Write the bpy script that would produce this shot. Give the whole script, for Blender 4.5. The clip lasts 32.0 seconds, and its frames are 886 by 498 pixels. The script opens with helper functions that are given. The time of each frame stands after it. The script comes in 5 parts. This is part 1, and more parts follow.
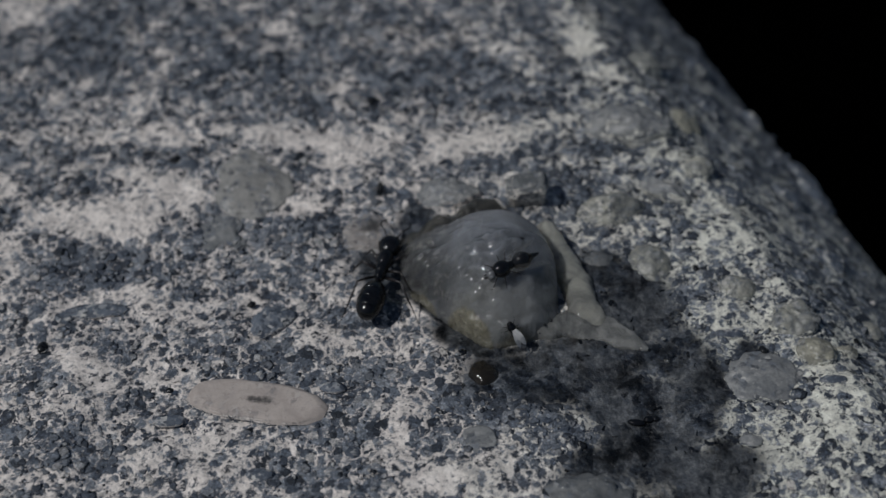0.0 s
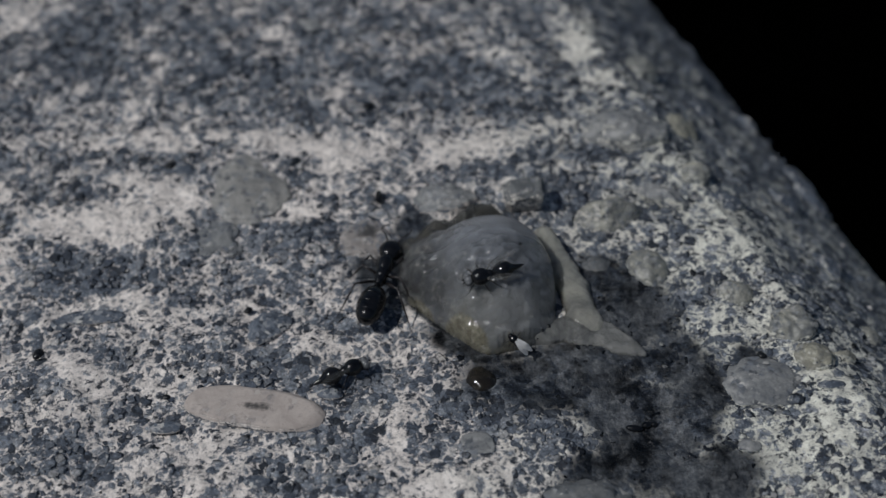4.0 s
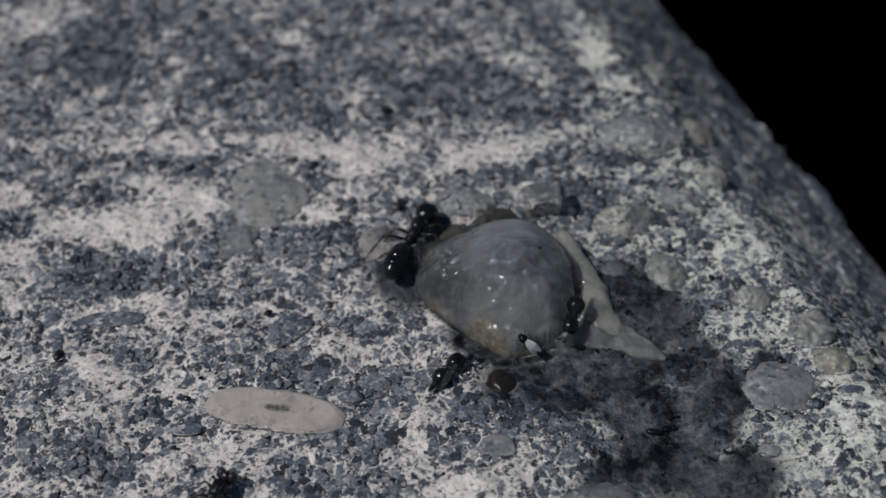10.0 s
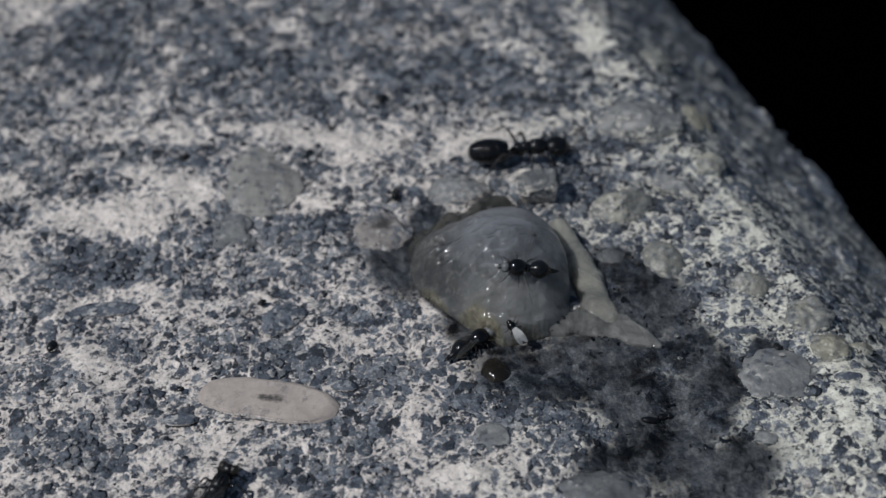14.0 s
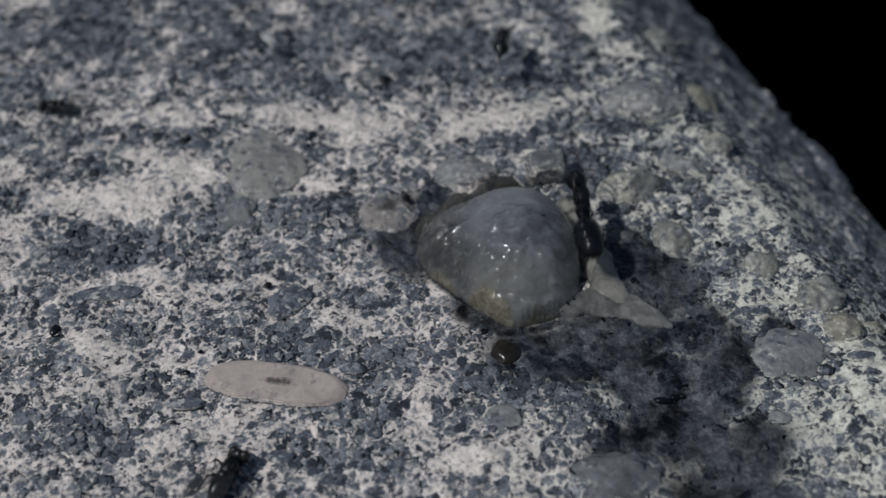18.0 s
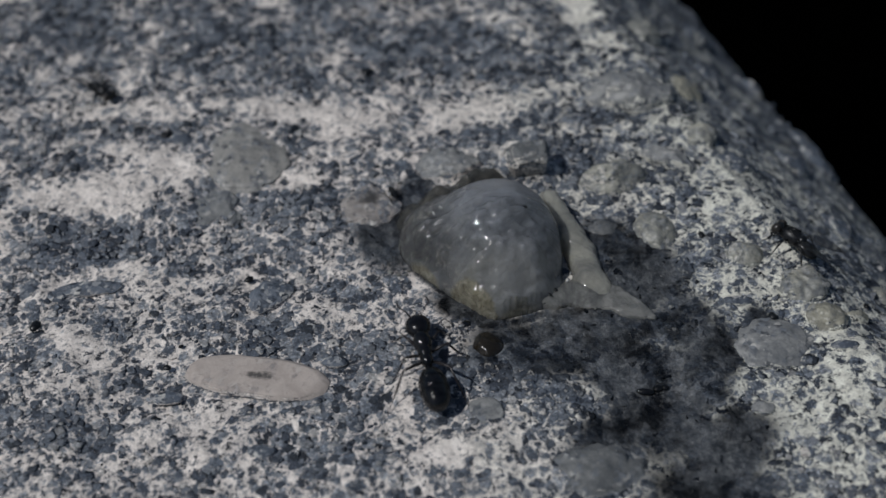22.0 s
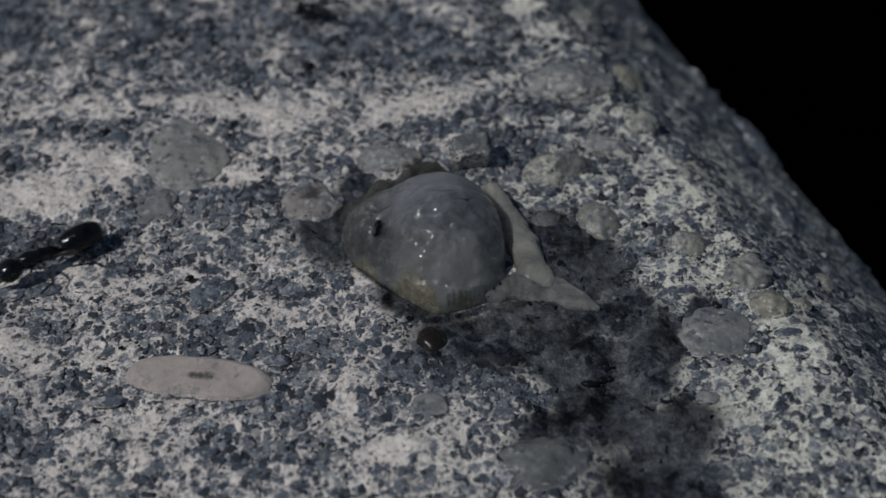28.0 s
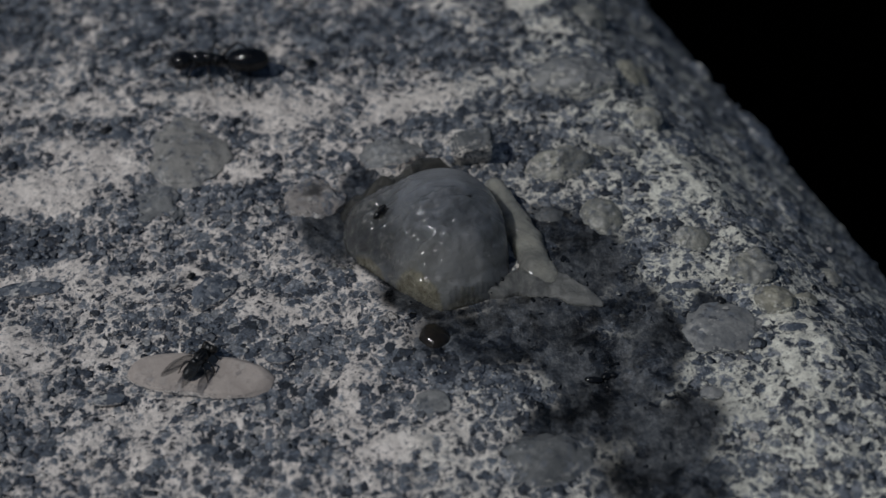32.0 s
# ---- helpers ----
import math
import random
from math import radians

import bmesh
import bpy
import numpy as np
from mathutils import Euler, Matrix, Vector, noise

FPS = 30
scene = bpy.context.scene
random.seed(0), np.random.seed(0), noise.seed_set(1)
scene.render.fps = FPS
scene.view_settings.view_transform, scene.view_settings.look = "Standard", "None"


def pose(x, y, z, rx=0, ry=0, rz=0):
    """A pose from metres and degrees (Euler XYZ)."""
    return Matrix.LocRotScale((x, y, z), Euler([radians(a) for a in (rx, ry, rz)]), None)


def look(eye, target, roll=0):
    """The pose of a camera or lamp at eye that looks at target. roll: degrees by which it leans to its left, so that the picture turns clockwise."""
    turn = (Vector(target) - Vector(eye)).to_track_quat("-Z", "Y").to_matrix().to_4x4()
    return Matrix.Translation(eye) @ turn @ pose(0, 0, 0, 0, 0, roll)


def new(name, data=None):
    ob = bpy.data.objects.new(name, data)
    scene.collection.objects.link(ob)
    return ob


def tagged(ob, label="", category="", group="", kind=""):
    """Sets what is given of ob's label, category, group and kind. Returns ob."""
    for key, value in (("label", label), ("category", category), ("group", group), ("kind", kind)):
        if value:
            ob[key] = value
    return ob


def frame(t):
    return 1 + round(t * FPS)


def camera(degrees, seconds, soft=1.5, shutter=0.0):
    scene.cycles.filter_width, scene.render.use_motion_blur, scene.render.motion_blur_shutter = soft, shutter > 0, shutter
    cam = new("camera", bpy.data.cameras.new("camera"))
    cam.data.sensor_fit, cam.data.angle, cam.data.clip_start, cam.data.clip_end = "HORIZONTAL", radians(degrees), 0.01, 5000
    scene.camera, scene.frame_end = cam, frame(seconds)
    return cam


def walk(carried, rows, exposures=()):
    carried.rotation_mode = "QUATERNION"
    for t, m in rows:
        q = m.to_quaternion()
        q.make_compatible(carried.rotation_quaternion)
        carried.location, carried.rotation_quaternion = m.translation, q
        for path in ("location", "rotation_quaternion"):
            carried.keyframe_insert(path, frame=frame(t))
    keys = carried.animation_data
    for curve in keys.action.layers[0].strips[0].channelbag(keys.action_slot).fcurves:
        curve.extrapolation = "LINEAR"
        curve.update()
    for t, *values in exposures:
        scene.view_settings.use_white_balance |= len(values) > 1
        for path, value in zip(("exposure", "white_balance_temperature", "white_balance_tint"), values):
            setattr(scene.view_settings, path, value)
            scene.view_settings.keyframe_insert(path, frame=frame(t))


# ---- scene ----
cam = camera(36.0, 32.0, 1.5, 0.2)
MM = 0.001  # all sizes below are written in millimetres
PATH = [
    (0, (2.940, -74.182, 88.931), (-1.145, 5.235, 0.00), -1.79),
    (0.5, (3.471, -74.150, 89.074), (-0.997, 5.130, 0.00), -1.99),
    (1, (3.580, -73.799, 89.355), (-0.544, 5.257, 0.00), -1.91),
    (1.5, (3.564, -73.849, 89.322), (-0.333, 5.351, 0.00), -1.77),
    (2, (3.858, -73.709, 89.148), (-0.063, 5.611, 0.00), -1.87),
    (2.5, (2.977, -73.875, 89.251), (0.002, 5.791, 0.00), -1.25),
    (3, (3.027, -73.914, 88.996), (-0.306, 5.813, 0.00), -1.48),
    (3.5, (2.744, -73.922, 88.880), (-0.571, 5.969, 0.00), -1.46),
    (5.5, (1.898, -73.977, 88.578), (-1.500, 5.453, 0.00), -1.52),
    (6, (1.522, -73.911, 88.587), (-1.746, 5.409, 0.00), -1.47),
    (6.5, (0.781, -74.159, 88.215), (-2.026, 5.337, 0.00), -1.21),
    (7, (1.322, -74.097, 88.355), (-2.452, 5.268, 0.00), -1.68),
    (7.5, (1.413, -73.965, 88.501), (-2.599, 5.354, 0.00), -1.85),
    (8, (2.128, -74.616, 89.902), (-2.442, 6.015, 0.00), -1.71),
    (8.5, (1.649, -74.415, 89.607), (-1.401, 7.699, 0.00), -1.10),
    (9, (0.994, -74.604, 88.832), (-1.341, 7.922, 0.00), -0.73),
    (9.5, (0.905, -74.856, 88.955), (-1.993, 6.990, 0.00), -0.85),
    (10, (0.677, -74.647, 88.728), (-2.582, 6.306, 0.00), -1.11),
    (10.5, (0.969, -74.618, 88.464), (-2.636, 5.773, 0.00), -1.35),
    (11, (0.247, -74.546, 88.199), (-2.831, 5.182, 0.00), -1.14),
    (11.5, (0.125, -74.497, 87.990), (-3.146, 4.809, 0.00), -1.33),
    (12, (1.082, -74.459, 88.164), (-3.218, 4.755, 0.00), -1.94),
    (12.5, (1.657, -74.016, 88.429), (-3.112, 4.870, 0.00), -2.32),
    (13, (1.418, -74.035, 88.279), (-2.997, 4.957, 0.00), -2.11),
    (13.5, (1.805, -74.066, 88.237), (-2.676, 4.951, 0.00), -2.10),
    (14, (2.246, -74.103, 88.131), (-2.105, 4.923, 0.00), -2.10),
    (14.5, (1.970, -73.879, 88.155), (-1.811, 4.905, 0.00), -1.86),
    (16.5, (1.322, -74.013, 87.409), (-1.961, 4.270, 0.00), -1.81),
    (17, (1.222, -74.137, 87.100), (-2.120, 4.017, 0.00), -1.88),
    (17.5, (1.426, -74.025, 86.895), (-2.226, 3.544, 0.00), -2.22),
    (18, (0.160, -74.088, 86.486), (-2.662, 2.779, 0.00), -1.64),
    (18.5, (1.584, -74.047, 86.764), (-2.875, 2.500, 0.00), -2.62),
    (19, (1.705, -74.258, 86.506), (-2.525, 2.057, 0.00), -2.51),
    (19.5, (1.951, -74.172, 86.458), (-2.151, 1.667, 0.00), -2.51),
    (20, (2.455, -73.918, 86.623), (-1.477, 1.696, 0.00), -2.52),
    (20.5, (2.289, -73.691, 86.594), (-1.121, 1.728, 0.00), -2.39),
    (21, (2.102, -73.728, 86.591), (-1.175, 2.128, 0.00), -2.41),
    (21.5, (2.195, -73.783, 86.373), (-1.117, 2.128, 0.00), -2.46),
    (22, (1.454, -73.915, 85.925), (-1.154, 1.929, 0.00), -1.99),
    (22.5, (2.467, -73.389, 85.905), (-0.884, 1.810, 0.00), -2.65),
    (23, (2.143, -73.525, 85.647), (-0.436, 1.416, 0.00), -2.35),
    (23.5, (2.244, -73.794, 86.015), (-0.334, 1.251, 0.00), -2.29),
    (24, (2.382, -73.512, 86.376), (0.081, 1.402, 0.00), -2.22),
    (24.5, (2.877, -73.339, 86.308), (0.546, 1.669, 0.00), -2.39),
    (25, (3.791, -73.252, 86.012), (1.436, 1.865, 0.00), -2.46),
    (25.5, (3.799, -73.465, 85.656), (2.690, 1.694, 0.00), -1.86),
    (27.5, (3.117, -72.961, 85.845), (4.040, 1.147, 0.00), -0.95),
    (28, (2.848, -73.046, 85.543), (3.618, 1.182, 0.00), -1.14),
    (28.5, (2.370, -72.929, 85.724), (3.170, 1.251, 0.00), -1.19),
    (29, (1.741, -72.978, 85.441), (2.414, 1.408, 0.00), -1.36),
    (29.5, (1.727, -72.826, 85.488), (1.987, 1.540, 0.00), -1.59),
    (30, (1.862, -73.038, 85.075), (1.933, 1.597, 0.00), -1.81),
    (30.5, (1.832, -72.804, 85.311), (1.986, 1.485, 0.00), -1.74),
    (31, (2.312, -72.803, 84.939), (2.209, 1.425, 0.00), -1.99),
    (31.5, (2.907, -72.778, 84.991), (2.682, 1.120, 0.00), -2.04),
    (32, (3.468, -72.894, 85.000), (3.378, 0.792, 0.00), -1.93),
]
# exposure
EXPOSURES = [
    (0, -0.98, 6200, 9), (1, -0.77, 6200, 9), (2, -0.66, 6200, 9), (3, -0.80, 6200, 9), (6, -0.78, 6200, 9), (7, -0.71, 6200, 9), (8, -0.68, 6200, 9),
    (9, -0.72, 6200, 9), (10, -0.72, 6200, 9), (11, -0.59, 6200, 9), (12, -0.50, 6200, 9), (13, -0.50, 6200, 9), (14, -0.57, 6200, 9), (17, -0.76, 6200, 9),
    (18, -0.75, 6200, 9), (19, -0.68, 6200, 9), (20, -0.73, 6200, 9), (21, -0.71, 6200, 9), (22, -0.73, 6200, 9), (23, -0.73, 6200, 9), (24, -0.76, 6200, 9),
    (25, -0.83, 6200, 9), (28, -1.08, 6200, 9), (29, -1.17, 6200, 9), (30, -1.10, 6200, 9), (31, -1.19, 6200, 9), (32, -1.24, 6200, 9),
]
walk(cam, [(t, look(Vector(eye) * MM, Vector(target) * MM, roll)) for t, eye, target, roll in PATH], EXPOSURES)
cam.data.dof.use_dof = True
cam.data.dof.focus_distance = 0.1085
cam.data.dof.aperture_fstop = 24

# ---------------------------------------------------------------- light
SUN_AZ, SUN_EL = 200.0, 55.0  # degrees: azimuth from +x, height
world = bpy.data.worlds.new("sky")
scene.world = world
world.use_nodes = True
sky = world.node_tree.nodes.new("ShaderNodeTexSky")
sky.sky_type = "NISHITA"
sky.sun_disc = False
sky.sun_elevation = radians(SUN_EL)
sky.sun_rotation = radians(90 - SUN_AZ)
back = world.node_tree.nodes["Background"]
world.node_tree.links.new(sky.outputs[0], back.inputs[0])
back.inputs[1].default_value = 0.055
sun = new("sun", bpy.data.lights.new("sun", "SUN"))
sun.data.energy = 3.7
sun.data.angle = radians(0.6)
sun.data.color = (1.0, 0.975, 0.945)
a, e = radians(SUN_AZ), radians(SUN_EL)
sun.matrix_world = look((math.cos(a) * math.cos(e), math.sin(a) * math.cos(e), math.sin(e)), (0, 0, 0))

# ---------------------------------------------------------------- materials
def material(name):
    m = bpy.data.materials.new(name)
    m.use_nodes = True
    return m, m.node_tree, m.node_tree.nodes["Principled BSDF"]


def node(tree, kind, **values):
    n = tree.nodes.new("ShaderNode" + kind)
    for key, v in values.items():
        n.inputs[key.replace("_", " ")].default_value = v
    return n


def coords(tree, size):
    """Object coordinates turned into millimetres, then multiplied by size; each object has its own stretch of them."""
    c = tree.nodes.new("ShaderNodeTexCoord")
    m = tree.nodes.new("ShaderNodeMapping")
    m.inputs["Scale"].default_value = (1000 * size,) * 3
    tree.links.new(c.outputs["Object"], m.inputs[0])
    info = tree.nodes.new("ShaderNodeObjectInfo")
    add = tree.nodes.new("ShaderNodeVectorMath")
    add.operation = "MULTIPLY_ADD"
    tree.links.new(info.outputs["Random"], add.inputs[0])
    add.inputs[1].default_value = (61 * size, 37 * size, 23 * size)
    tree.links.new(m.outputs[0], add.inputs[2])
    return add.outputs[0]


def noise_tex(tree, size, detail=4.0, rough=0.6, distort=0.0):
    n = node(tree, "TexNoise", Scale=1.0, Detail=detail, Roughness=rough, Distortion=distort)
    tree.links.new(coords(tree, size), n.inputs["Vector"])
    return n.outputs["Fac"]


def ramp(tree, fac, *stops):
    r = tree.nodes.new("ShaderNodeValToRGB")
    while len(r.color_ramp.elements) < len(stops):
        r.color_ramp.elements.new(0.5)
    for el, (at, col) in zip(r.color_ramp.elements, stops):
        el.position = at
        el.color = (*col, 1) if len(col) == 3 else col
    tree.links.new(fac, r.inputs[0])
    return r.outputs[0]


def grey(v):
    return (v, v, v)


def mix(tree, fac, a, b, mode="MIX"):
    m = tree.nodes.new("ShaderNodeMix")
    m.data_type, m.blend_type = "RGBA", mode
    for sock, v in ((m.inputs[0], fac), (m.inputs[6], a), (m.inputs[7], b)):
        if isinstance(v, (int, float)):
            sock.default_value = v
        elif isinstance(v, tuple):
            sock.default_value = (*v, 1)
        else:
            tree.links.new(v, sock)
    return m.outputs[2]


def calc(tree, op, a, b=0.0, clamp=False):
    m = tree.nodes.new("ShaderNodeMath")
    m.operation, m.use_clamp = op, clamp
    for sock, v in zip(m.inputs, (a, b)):
        if isinstance(v, (int, float)):
            sock.default_value = v
        else:
            tree.links.new(v, sock)
    return m.outputs[0]


def bump(tree, bsdf, height, distance_mm, strength=1.0):
    b = node(tree, "Bump", Strength=strength, Distance=distance_mm * MM)
    tree.links.new(height, b.inputs["Height"])
    tree.links.new(b.outputs[0], bsdf.inputs["Normal"])


def attribute(tree, name):
    n = tree.nodes.new("ShaderNodeAttribute")
    n.attribute_name = name
    return n.outputs["Fac"]


def place(tree, size):
    """The place in the world in millimetres, multiplied by size: one pattern runs on over crust and grains."""
    g = tree.nodes.new("ShaderNodeNewGeometry")
    m = tree.nodes.new("ShaderNodeVectorMath")
    m.operation = "SCALE"
    m.inputs["Scale"].default_value = 1000 * size
    tree.links.new(g.outputs["Position"], m.inputs[0])
    return m.outputs[0]


def world_noise(tree, size, detail=4.0, rough=0.6, distort=0.0):
    n = node(tree, "TexNoise", Scale=1.0, Detail=detail, Roughness=rough, Distortion=distort)
    tree.links.new(place(tree, size), n.inputs["Vector"])
    return n.outputs["Fac"]


def cells(tree, size, feature, twist, where=coords):
    """Voronoi cells of 1 / size millimetres whose outlines are bent by noise."""
    c = where(tree, size)
    n = node(tree, "TexNoise", Scale=1.6, Detail=4.0, Roughness=0.6)
    tree.links.new(c, n.inputs["Vector"])
    off = tree.nodes.new("ShaderNodeVectorMath")
    off.operation = "MULTIPLY_ADD"
    tree.links.new(n.outputs["Color"], off.inputs[0])
    off.inputs[1].default_value = (twist,) * 3
    tree.links.new(c, off.inputs[2])
    v = node(tree, "TexVoronoi", Scale=1.0)
    v.feature = feature
    tree.links.new(off.outputs[0], v.inputs["Vector"])
    return v


def lime_paint(tree):
    """Lime binder: chalky and warm, dusted grey in places, with small pits."""
    pale = ramp(tree, world_noise(tree, 1.1, 6, 0.7), (0.32, (0.38, 0.362, 0.342)), (0.46, (0.64, 0.588, 0.533)), (0.64, (0.87, 0.81, 0.74)))
    # a film of algae greens it towards the boulder's edge
    along = tree.nodes.new("ShaderNodeSeparateXYZ")
    tree.links.new(place(tree, 0.01), along.inputs[0])
    side = ramp(tree, calc(tree, "ADD", along.outputs[0], calc(tree, "MULTIPLY", world_noise(tree, 0.2, 4, 0.6), 0.2)), (0.08, grey(0)), (0.3, grey(1)))
    pale = mix(tree, 1.0, pale, mix(tree, side, (1.0, 0.985, 0.985), (0.94, 0.99, 0.94)), "MULTIPLY")
    return mix(tree, ramp(tree, world_noise(tree, 2.6, 4, 0.65), (0.34, grey(0.8)), (0.46, grey(0))), pale, (0.1, 0.105, 0.115))


def lime_spread(tree, lime):
    """How far the binder covers: the field of the place, broken up at the scale of the grains."""
    ragged = calc(tree, "MULTIPLY", calc(tree, "SUBTRACT", world_noise(tree, 1.25, 8, 0.76, 0.6), 0.5), 3.2)
    web = calc(tree, "ABSOLUTE", calc(tree, "SUBTRACT", world_noise(tree, 0.9, 5, 0.6, 1.2), 0.5))
    web = calc(tree, "MULTIPLY", calc(tree, "MAXIMUM", calc(tree, "SUBTRACT", 0.035, web), 0.0), 13.0)
    return calc(tree, "ADD", calc(tree, "ADD", calc(tree, "MULTIPLY", calc(tree, "SUBTRACT", lime, 0.5), 1.25), ragged), web)


def flecks(tree):
    """Fine light and dark crystal flecks in the slate."""
    return ramp(tree, world_noise(tree, 3.6, 6, 0.75), (0.3, grey(0.2)), (0.46, grey(0.8)), (0.58, grey(1.25)), (0.7, grey(2.9)))


def rock_material():
    """Weathered concrete-like stone: slate-blue grains in a pale lime binder, wet and mucky where the jelly drained."""
    m, t, b = material("weathered_stone")
    lime, wet = attribute(t, "lime"), attribute(t, "wet")
    big, rim = cells(t, 1.0, "F1", 0.8, place), cells(t, 1.0, "DISTANCE_TO_EDGE", 0.8, place)
    small, rim2 = cells(t, 2.3, "F1", 0.8, place), cells(t, 2.3, "DISTANCE_TO_EDGE", 0.8, place)
    pick, pick2 = t.nodes.new("ShaderNodeSeparateColor"), t.nodes.new("ShaderNodeSeparateColor")
    t.links.new(big.outputs["Color"], pick.inputs[0])
    t.links.new(small.outputs["Color"], pick2.inputs[0])
    which = calc(t, "ADD", calc(t, "MULTIPLY", pick.outputs[0], 0.5), calc(t, "MULTIPLY", pick2.outputs[0], 0.3))
    which = calc(t, "ADD", which, calc(t, "MULTIPLY", world_noise(t, 0.5, 5, 0.65), 0.3))
    slate = ramp(t, which, (0.25, (0.014, 0.018, 0.026)), (0.45, (0.052, 0.063, 0.083)), (0.65, (0.125, 0.142, 0.167)), (0.88, (0.27, 0.28, 0.295)))
    slate = mix(t, 1.0, slate, flecks(t), "MULTIPLY")
    seam = calc(t, "MULTIPLY", calc(t, "SUBTRACT", 0.17, rim.outputs["Distance"]), 2.4)
    seam = calc(t, "ADD", seam, calc(t, "MULTIPLY", calc(t, "SUBTRACT", 0.15, rim2.outputs["Distance"]), 1.4))
    odd = calc(t, "MULTIPLY", calc(t, "SUBTRACT", pick.outputs[1], 0.5), 0.9)
    amount = calc(t, "ADD", calc(t, "ADD", lime_spread(t, lime), seam), odd)
    crust = ramp(t, calc(t, "ADD", amount, 0.5), (0.3, grey(0)), (0.48, grey(0.18)), (0.61, grey(0.55)), (0.79, grey(1)))
    pits = ramp(t, world_noise(t, 2.3, 4, 0.6), (0.26, grey(0.1)), (0.32, grey(1)))
    col = mix(t, 1.0, mix(t, crust, slate, lime_paint(t)), pits, "MULTIPLY")
    # the wet run: soaked grains under drifts of milky slime
    soaked = mix(t, 1.0, mix(t, ramp(t, crust, (0.3, grey(0)), (1.0, grey(0.3))), slate, (0.3, 0.3, 0.29)), ramp(t, world_noise(t, 0.3, 4, 0.6), (0.4, grey(0.04)), (0.6, grey(0.5))), "MULTIPLY")
    drift = ramp(t, world_noise(t, 0.2, 7, 0.62, 0.5), (0.5, grey(0)), (0.58, grey(0.5)), (0.66, grey(0.85)))
    milk = ramp(t, world_noise(t, 1.5, 6, 0.7), (0.34, (0.02, 0.023, 0.028)), (0.5, (0.075, 0.08, 0.086)), (0.68, (0.2, 0.203, 0.2)))
    col = mix(t, wet, col, mix(t, drift, soaked, milk))
    t.links.new(col, b.inputs["Base Color"])
    t.links.new(ramp(t, wet, (0.3, grey(0.75)), (0.9, grey(0.3))), b.inputs["Roughness"])
    t.links.new(ramp(t, wet, (0.3, grey(0.5)), (0.9, grey(0.2))), b.inputs["Specular IOR Level"])
    relief = calc(t, "ADD", world_noise(t, 2.6, 4, 0.6), calc(t, "MULTIPLY", crust, 0.25))
    bare = calc(t, "SUBTRACT", 1.0, calc(t, "MULTIPLY", crust, 0.9))
    relief = calc(t, "ADD", relief, calc(t, "MULTIPLY", ramp(t, rim.outputs["Distance"], (0.0, grey(0)), (0.25, grey(0.35))), bare))
    film = calc(t, "ADD", world_noise(t, 1.6, 4, 0.65), calc(t, "MULTIPLY", rim.outputs["Distance"], 0.4))
    relief = mix(t, wet, relief, calc(t, "MULTIPLY", film, 1.9))
    bump(t, b, relief, 0.13)
    # the film of water that glints over the muck
    wave = node(t, "Bump", Strength=1.0, Distance=2.0 * MM)
    t.links.new(world_noise(t, 3.0, 2, 0.6), wave.inputs["Height"])
    t.links.new(wave.outputs[0], b.inputs["Coat Normal"])
    t.links.new(ramp(t, wet, (0.45, grey(0)), (0.9, grey(0.55))), b.inputs["Coat Weight"])
    b.inputs["Coat Roughness"].default_value = 0.12
    b.inputs["Coat IOR"].default_value = 1.36
    return m


def grain_material(name, island, light=False):
    """Sand grains: slate or quartz, each of one tone, with the binder lapping over them."""
    m, t, b = material(name)
    if island:
        rnd = t.nodes.new("ShaderNodeNewGeometry").outputs["Random Per Island"]
        lime = attribute(t, "lime")
    else:
        rnd = t.nodes.new("ShaderNodeObjectInfo").outputs["Random"]
        lime = 0.25
    base = ramp(t, rnd, (0.0, (0.014, 0.018, 0.025)), (0.3, (0.048, 0.058, 0.076)), (0.6, (0.11, 0.124, 0.146)), (0.85, (0.2, 0.211, 0.226)), (1.0, (0.34, 0.333, 0.318)))
    if light:
        base = ramp(t, rnd, (0.0, (0.08, 0.087, 0.1)), (0.4, (0.17, 0.175, 0.183)), (0.75, (0.29, 0.282, 0.272)), (1.0, (0.5, 0.46, 0.415)))
    base = mix(t, 1.0, base, flecks(t), "MULTIPLY")
    amount = calc(t, "ADD", calc(t, "SUBTRACT", lime_spread(t, lime), 0.3), calc(t, "MULTIPLY", calc(t, "SUBTRACT", rnd, 0.5), 0.7))
    crust = ramp(t, calc(t, "ADD", amount, 0.5), (0.3, grey(0)), (0.48, grey(0.18)), (0.61, grey(0.55)), (0.79, grey(1)))
    t.links.new(mix(t, crust, base, lime_paint(t)), b.inputs["Base Color"])
    t.links.new(ramp(t, world_noise(t, 1.4, 3, 0.6), (0.35, grey(0.35)), (0.6, grey(0.75))), b.inputs["Roughness"])
    bump(t, b, world_noise(t, 4.0, 4, 0.7), 0.1)
    return m


